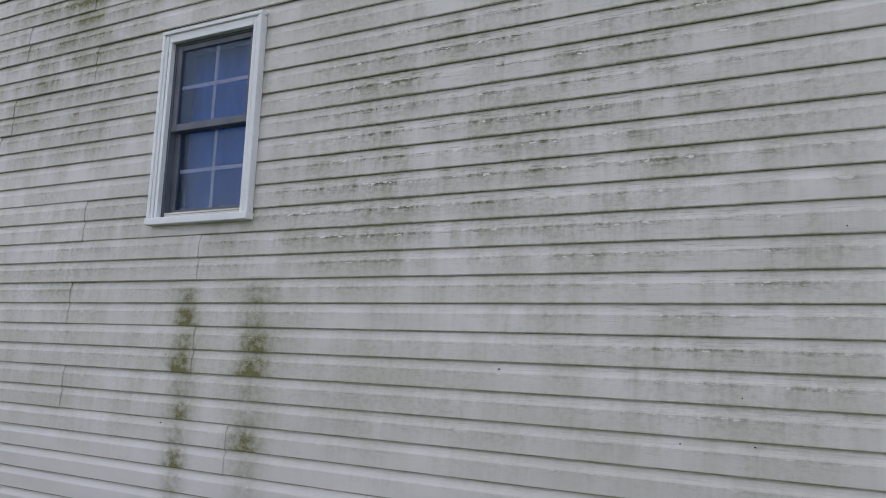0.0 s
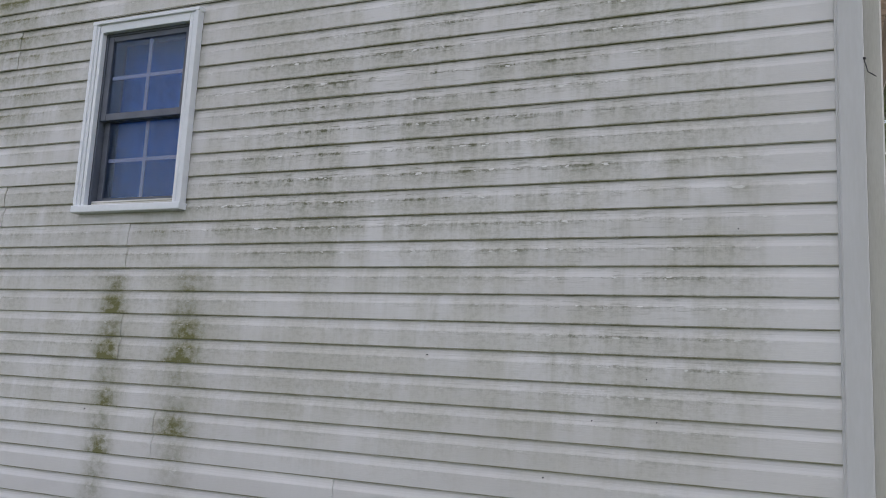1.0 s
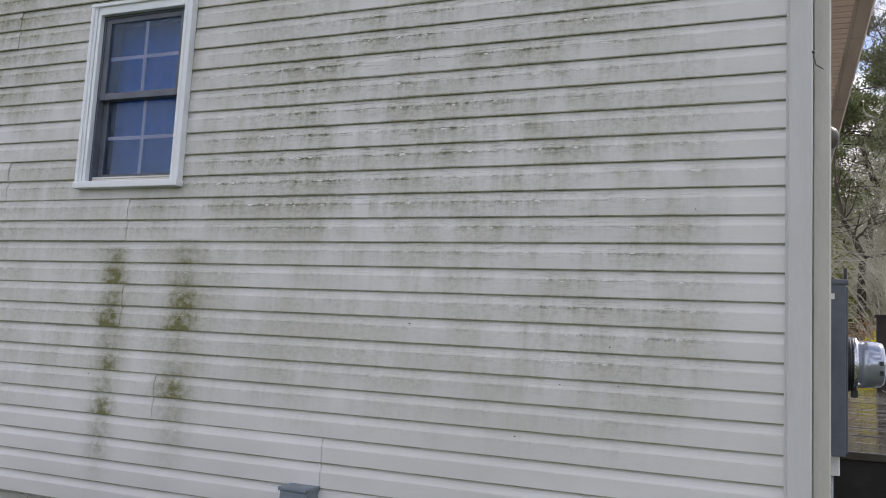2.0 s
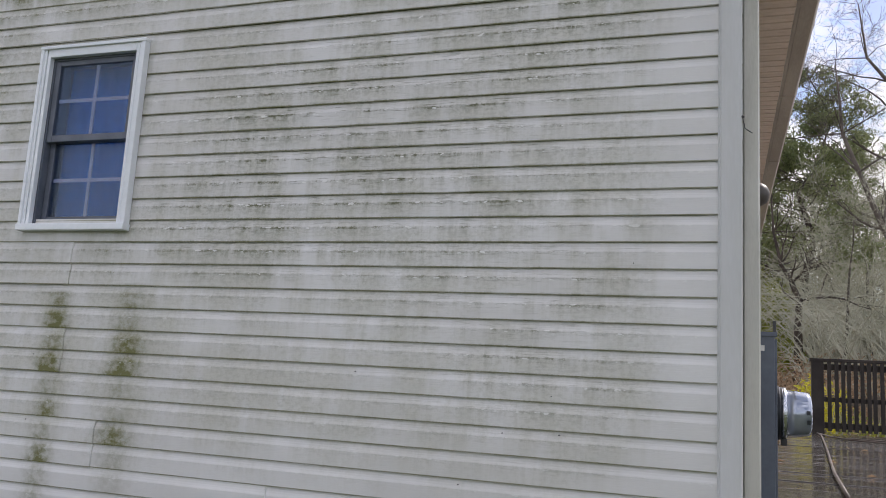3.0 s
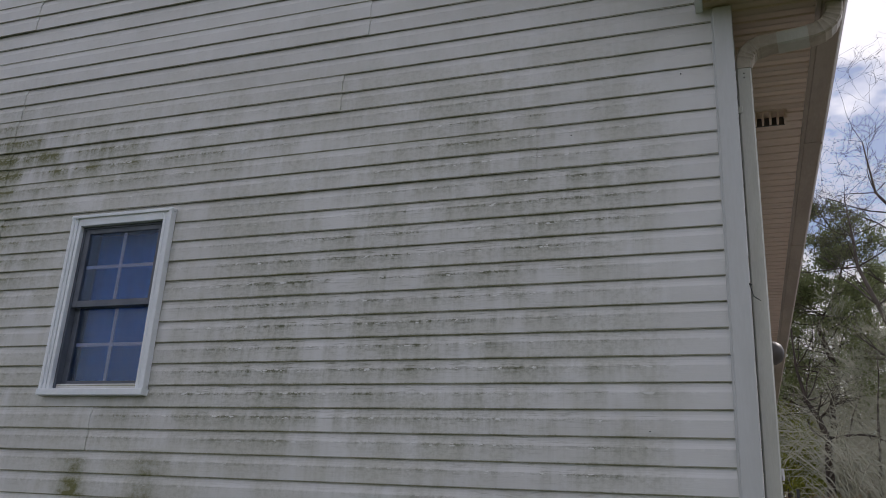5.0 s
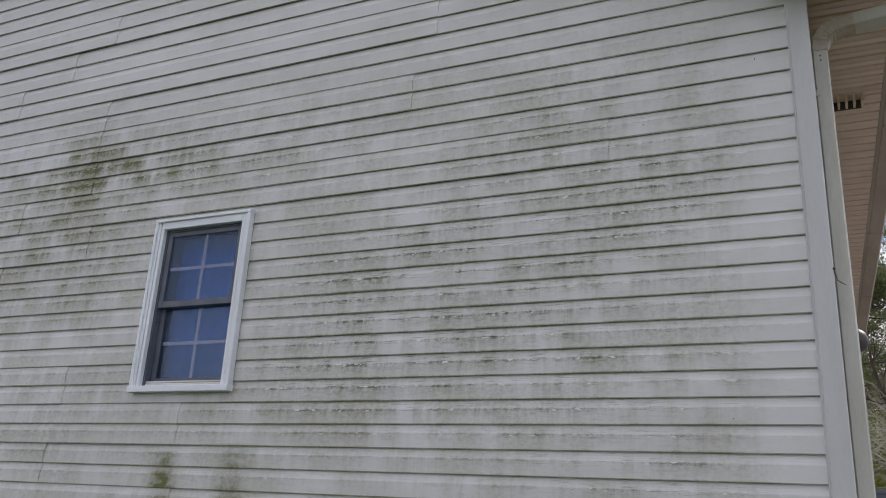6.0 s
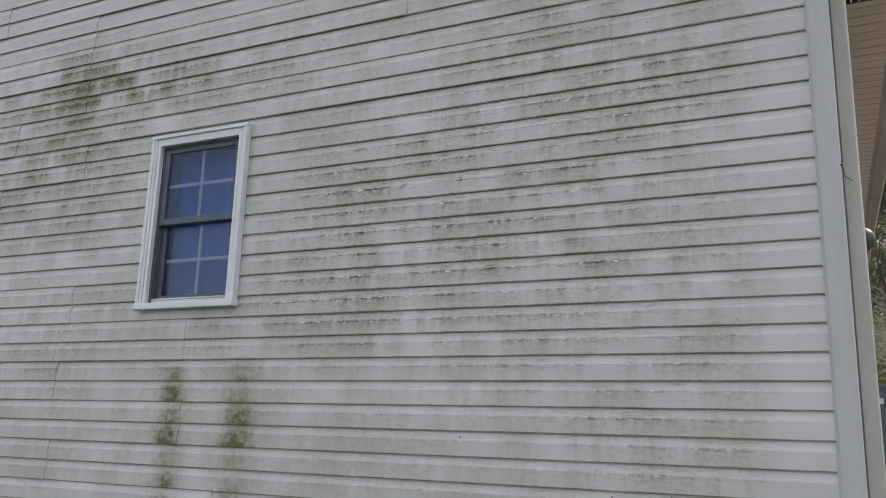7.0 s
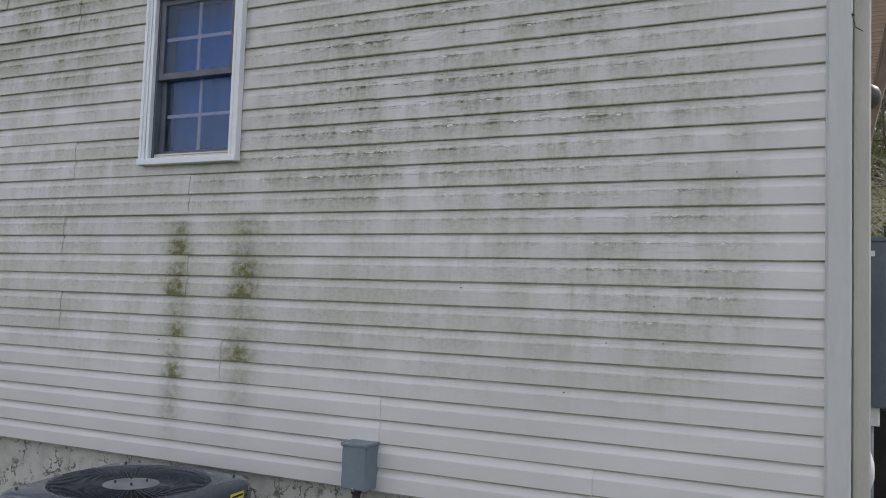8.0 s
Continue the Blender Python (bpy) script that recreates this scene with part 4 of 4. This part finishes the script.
hose = thing("garden_hose", "thin brown hose lying across the wet deck", "hose")
pts = [(1.20, 8.8, 0), (1.16, 8.0, 0), (1.07, 7.0, 0), (0.96, 5.8, 0), (0.82, 4.3, 0), (0.68, 2.85, 0), (0.60, 2.0, 0), (0.55, 1.35, 0), (0.50, 0.70, 0)]
bm = tube(bmesh.new(), [(x, y, DZ + 0.018) for x, y, z in pts], 0.009, 8)
part("line", bm, M_HOSE, hose, smooth=True)
bm = tube(bmesh.new(), [(1.18, 8.4, DZ + 0.02), (1.22, 7.6, DZ + 0.02), (1.35, 7.0, DZ + 0.018), (1.6, 6.8, DZ + 0.02), (2.2, 7.1, DZ + 0.02), (3.0, 7.4, DZ + 0.02)], 0.009, 8)
part("line", bm, M_HOSE, hose, smooth=True)
bm = tube(bmesh.new(), [(1.35, 7.35, DZ + 0.018), (1.7, 7.25, DZ + 0.02), (2.3, 7.5, DZ + 0.02), (3.2, 7.7, DZ + 0.02)], 0.009, 8)
part("line", bm, M_HOSE, hose, smooth=True)
leaf_bm = bmesh.new()
for i in range(26):
    c = Vector((rng.uniform(0.3, 2.2), rng.uniform(1.0, 8.5), DZ + 0.004))
    a, s = rng.uniform(0, 6.28), rng.uniform(0.02, 0.05)
    q = [c + Vector((math.cos(a + k * 1.57) * s * (1, 0.5)[k % 2], math.sin(a + k * 1.57) * s * (1, 0.5)[k % 2], 0.012 * (k % 2))) for k in range(4)]
    leaf_bm.faces.new([leaf_bm.verts.new(p) for p in q])
tagged(link_mesh("fallen_leaves", leaf_bm, M_LITTER), "dry leaves lying on the deck", "leaves", kind="stuff")

# ---- garden beyond the deck ----
def gz(x, y):
    return ground_height(x, y)


picket = thing("picket_fence", "weathered picket fence at the foot of the slope", "fence")
base_p = None
for i in range(46):
    x = 0.4 + i * 0.17
    yb = 19.0 + 0.12 * x
    if base_p is None:
        bm = bmesh.new()
        prism(bm, [(-0.04, -0.1), (0.04, -0.1), (0.04, 0.98), (0.0, 1.06), (-0.04, 0.98)], -0.012, 0.012)
        base_p = part("picket", bm, M_PICKET, picket)
        ob = base_p
    else:
        ob = new("picket", base_p.data)
        ob.parent = picket
    ob.location = (x, yb, gz(x, yb) + rng.uniform(-0.04, 0.04))
    ob.rotation_euler = (0, radians(rng.uniform(-2, 2)), 0)
for h in (0.25, 0.78):
    bm = tube(bmesh.new(), [(x, 19.03 + 0.12 * x, gz(x, 19.03 + 0.12 * x) + h) for x in (0.3, 2.5, 5.0, 8.2)], 1.0, square=(0.035, 0.02))
    part("fence_rail", bm, M_PICKET, picket)


def leaf_cloud(bm, centre, radii, count, size, rng, droop=0.0):
    """Many small leaves in an uneven clump."""
    for _ in range(count):
        d = Vector((rng.gauss(0, 1), rng.gauss(0, 1), rng.gauss(0, 1)))
        d = d.normalized() * (rng.random() ** 0.45)
        p = Vector(centre) + Vector((d.x * radii[0], d.y * radii[1], d.z * radii[2]))
        a = Vector((rng.gauss(0, 1), rng.gauss(0, 1), rng.gauss(0, 1) - droop)).normalized()
        b = a.orthogonal().normalized()
        s = size * rng.uniform(0.6, 1.4)
        bm.faces.new([bm.verts.new(q) for q in (p - a * s, p - b * s * 0.4, p + a * s, p + b * s * 0.4)])


def shrub(x, y, h, w, mat, label, seed, count=900, size=0.05):
    r = random.Random(seed)
    z = gz(x, y)
    s = thing("shrub", label, "shrub", (x, y, z), "garden shrubs")
    bm = bmesh.new()
    for i in range(14):
        a, l = r.uniform(0, 6.28), r.uniform(0.5, 1.0)
        tip = Vector((math.cos(a) * w * 0.5 * l, math.sin(a) * w * 0.5 * l, h * r.uniform(0.6, 1.0)))
        tube(bm, [(0, 0, -0.05), tip * 0.5 + Vector((0, 0, h * 0.08)), tip], [0.02, 0.013, 0.004], 5)
    part("wood", bm, M_TWIG, s)
    bm = bmesh.new()
    for i in range(9):
        a = r.uniform(0, 6.28)
        leaf_cloud(bm, (math.cos(a) * w * 0.28, math.sin(a) * w * 0.28, h * r.uniform(0.35, 0.85)), (w * 0.27, w * 0.27, h * 0.24), count // 9, size, r)
    part("foliage", bm, mat, s)


for i, (x, y, h, w) in enumerate([(1.05, 12.6, 1.75, 0.8), (1.75, 13.2, 2.0, 1.1), (2.6, 14.0, 1.5, 1.5), (3.7, 13.6, 1.7, 1.4), (4.9, 14.2, 1.5, 1.6)]):
    shrub(x, y, h, w, M_FORSYTHIA if i in (0, 1, 3) else M_LEAF, "yellow flowering shrub behind the deck" if i in (0, 1, 3) else "fresh green shrub behind the deck", 40 + i, 1500, 0.045)
for i, (x, y, h, w) in enumerate([(1.6, 29.0, 3.0, 1.7), (2.5, 32.0, 3.4, 2.2), (1.2, 33.0, 4.2, 2.0), (3.6, 35.0, 3.6, 2.5), (2.1, 27.5, 1.6, 1.6), (0.6, 31.0, 2.6, 2.2)]):
    shrub(x, y, h, w, M_LEAF, "yellow-green spring shrub on the slope", 70 + i, 2200, 0.07)


# ---- trees ----
def limb(bm, start, way, length, radius, depth, r, sides, curl, up, tips=None, split=(2, 4)):
    """A bent, tapering branch that carries thinner ones."""
    steps = 5 if depth > 1 else 3
    p, d = Vector(start), Vector(way).normalized()
    pts, rad = [p.copy()], [radius]
    for i in range(steps):
        d = (d + Vector((r.gauss(0, curl), r.gauss(0, curl), r.gauss(0, curl) + up))).normalized()
        p = p + d * length / steps
        pts.append(p.copy())
        rad.append(max(radius * (1 - 0.75 * (i + 1) / steps), 0.004))
    tube(bm, pts, rad, sides, cap=False)
    if tips is not None and depth <= 1:
        tips.append((pts[-1], d))
    if depth:
        for i in range(r.randint(*split) + (1 if depth > 2 else 0)):
            t = r.uniform(0.35, 1.0)
            j = min(int(t * steps), steps - 1)
            q = pts[j].lerp(pts[j + 1], t * steps - j)
            side = Vector((r.gauss(0, 1), r.gauss(0, 1), r.gauss(0, 0.6)))
            nd = (d * 0.8 + side.normalized() * 0.8).normalized()
            limb(bm, q, nd, length * r.uniform(0.45, 0.7), max(rad[j] * 0.55, 0.005), depth - 1, r, max(sides - 2, 3), curl, up, tips, split)


def bare_tree(x, y, h, radius, seed, lean=(0, 0), bark=None, depth=4, label="leafless grey tree on the wooded slope", path=None):
    r = random.Random(seed)
    t = thing("bare_tree", label, "tree", (x, y, gz(x, y) - 0.1), "leafless trees")
    bm = bmesh.new()
    if path is None:
        path = [(0, 0, 0)]
        d = Vector((lean[0], lean[1], 1.0)).normalized()
        for i in range(7):
            d = (d + Vector((r.gauss(0, 0.07), r.gauss(0, 0.07), 0.03))).normalized()
            path.append(tuple(Vector(path[-1]) + d * h / 7))
    n = len(path)
    rad = [radius * (1 - 0.88 * i / (n - 1)) for i in range(n)]
    tube(bm, path, rad, 9)
    part("trunk", bm, bark or M_BARK, t, smooth=True)
    bm = bmesh.new()
    for i in range(2, n):
        for k in range(2 if i < 4 else 3):
            side = Vector((r.gauss(0, 1), r.gauss(0, 0.7), r.uniform(0.1, 0.9))).normalized()
            limb(bm, path[i], side, h * r.uniform(0.2, 0.34), rad[i] * 0.5, depth - 1, r, 5, 0.16, 0.03, split=(3, 5))
    part("crown", bm, M_TWIG if bark is None else bark, t, "bare twigs")
    return t


def pine(x, y, h, radius, seed, density=1.0):
    r = random.Random(seed)
    t = thing("pine_tree", "dark green pine with an open ragged crown", "tree", (x, y, gz(x, y) - 0.1), "pines")
    bm = bmesh.new()
    path = [(r.gauss(0, 0.1) * i, r.gauss(0, 0.1) * i, h * i / 7) for i in range(8)]
    tube(bm, path, [radius * (1 - 0.9 * i / 7) for i in range(8)], 9)
    part("trunk", bm, M_PINEBARK, t, smooth=True)
    wood, leaves = bmesh.new(), bmesh.new()
    for i in range(int(34 * density)):
        f = r.uniform(0.28, 0.99)
        k = min(int(f * 7), 6)
        p = Vector(path[k]).lerp(Vector(path[k + 1]), f * 7 - k)
        a = r.uniform(0, 6.28)
        reach = h * 0.23 * (1.12 - f) ** 0.6 * r.uniform(0.5, 1.15)
        tips = []
        limb(wood, p, (math.cos(a), math.sin(a), 0.22), reach, radius * 0.22 * (1.1 - f), 2, r, 4, 0.14, 0.03, tips, (2, 4))
        for q, d in tips:
            for _ in range(2):
                c = q - d * r.uniform(0, 0.5)
                leaf_cloud(leaves, c, (0.40, 0.40, 0.25), 15, 0.080, r)
    part("branchwork", wood, M_PINEBARK, t)
    part("needles", leaves, M_NEEDLE, t, "tufts of green needles")


pine(3.35, 31.5, 11.7, 0.20, 11, 2.0)
pine(1.7, 36.0, 9.6, 0.20, 12, 1.9)
pine(5.6, 42.0, 11.0, 0.22, 13, 1.1)
pine(8.6, 44.0, 12.0, 0.24, 14)
pine(-1.8, 36.0, 11.0, 0.22, 15)
pine(12.0, 40.0, 12.0, 0.24, 16)
bare_tree(6.0, 27.5, 8.6, 0.16, 21, bark=M_BARK, depth=4, label="dark leaning leafless tree on the slope",
          path=[(0.3, 0, 0), (0.1, 0, 2.5), (-0.3, 0, 4.3), (-0.78, 0, 5.3), (-1.48, 0, 7.3), (-1.98, 0, 8.7), (-2.03, 0.1, 9.9), (-2.15, 0.1, 11.3)])
bare_tree(2.4, 26.0, 6.6, 0.15, 22, bark=M_PINEBARK, depth=3, label="dark crooked leafless tree",
          path=[(0, 0, 0), (0.0, 0, 1.9), (0.04, 0, 2.9), (-0.18, 0, 3.5), (-0.5, 0, 4.1), (-0.73, 0, 5.2), (-0.79, 0, 6.6)])
bare_tree(7.2, 30.0, 9.6, 0.18, 23, bark=M_BARK, depth=4, label="tall leafless tree leaning over the slope",
          path=[(0, 0, 0), (-0.1, 0, 4.0), (-0.5, 0, 7.5), (-0.83, 0, 9.4), (-1.25, 0, 11.0), (-1.95, 0, 12.0), (-2.2, 0, 14.2)])
for i, (x, y, h, w) in enumerate([(3.2, 38.0, 8.0, 0.12), (4.6, 34.0, 7.5, 0.10), (8.3, 35.0, 11.0, 0.16), (1.6, 34.0, 6.5, 0.10), (6.4, 41.0, 9.5, 0.14), (9.8, 31.0, 12.0, 0.17),
                                  (12.5, 36.0, 12.0, 0.17), (5.6, 37.0, 7.5, 0.11), (3.9, 27.0, 5.5, 0.08), (5.2, 30.5, 6.5, 0.09), (7.6, 33.5, 8.0, 0.11), (2.9, 29.0, 5.0, 0.07)]):
    bare_tree(x, y, h, w, 60 + i)

# tangled understorey
r = random.Random(91)
bm = bmesh.new()
for i in range(2600):
    y = r.uniform(24.0, 42.0)
    x = r.uniform(3.0 * y / 30.0, 13.0)
    z = gz(x, y)
    h = r.uniform(1.2, 4.6) * (0.6 if x < 3.0 else 1.0)
    a = math.pi + r.gauss(0, 0.9)
    reach = h * r.uniform(0.4, 1.3)
    arch = [(x + math.cos(a) * reach * t, y + math.sin(a) * reach * t, z + h * (1 - (1 - t) ** 2) * (1.0 if i % 3 == 0 else 1 - 0.55 * t * t)) for t in (0, 0.25, 0.5, 0.75, 1.0)]
    tube(bm, arch, [0.022, 0.017, 0.013, 0.009, 0.005], 3, cap=False)
    for k in range(4):
        j = r.randint(1, 3)
        p = Vector(arch[j])
        d = Vector((r.gauss(0, 1), r.gauss(0, 1), r.gauss(0.3, 0.7))).normalized() * h * 0.28
        tube(bm, [p, p + d * 0.5 + Vector((0, 0, 0.05)), p + d], [0.009, 0.007, 0.004], 3, cap=False)
tagged(link_mesh("brushwood", bm, M_TWIG), "tangled bare grey brush on the slope", "brushwood", kind="stuff")

bm = bmesh.new()
for i in range(9000):
    x, y = r.uniform(-1, 12), r.uniform(17, 34)
    leaf_cloud(bm, (x, y, gz(x, y) + 0.05), (0.05, 0.05, 0.05), 1, 0.07, r)
for i in range(5000):
    x, y = r.uniform(1.2, 6), r.uniform(19.5, 25)
    leaf_cloud(bm, (x, y, gz(x, y) + r.uniform(0.2, 1.3)), (0.1, 0.1, 0.1), 1, 0.05, r)
tagged(link_mesh("leaf_litter", bm, M_LITTER), "brown dead leaves over the slope", "leaf litter", kind="stuff")

# distant wood
bm = bmesh.new()
for i in range(230):
    x, y = r.uniform(-14, 32), r.uniform(48, 75)
    z, h = gz(x, y), r.uniform(7, 12)
    top = (x + r.gauss(0, 0.5), y, z + h)
    tube(bm, [(x, y, z - 0.2), top], [0.14, 0.03], 4, cap=False)
    for k in range(9):
        f = r.uniform(0.3, 0.95)
        p = Vector((x, y, z)).lerp(Vector(top), f)
        d = Vector((r.gauss(0, 1), r.gauss(0, 0.6), r.uniform(0.2, 1))).normalized() * h * 0.22
        tube(bm, [p, p + d], [0.045, 0.012], 3, cap=False)
tagged(link_mesh("far_wood", bm, M_TWIG), "bare woodland beyond the slope", "woodland", kind="stuff")
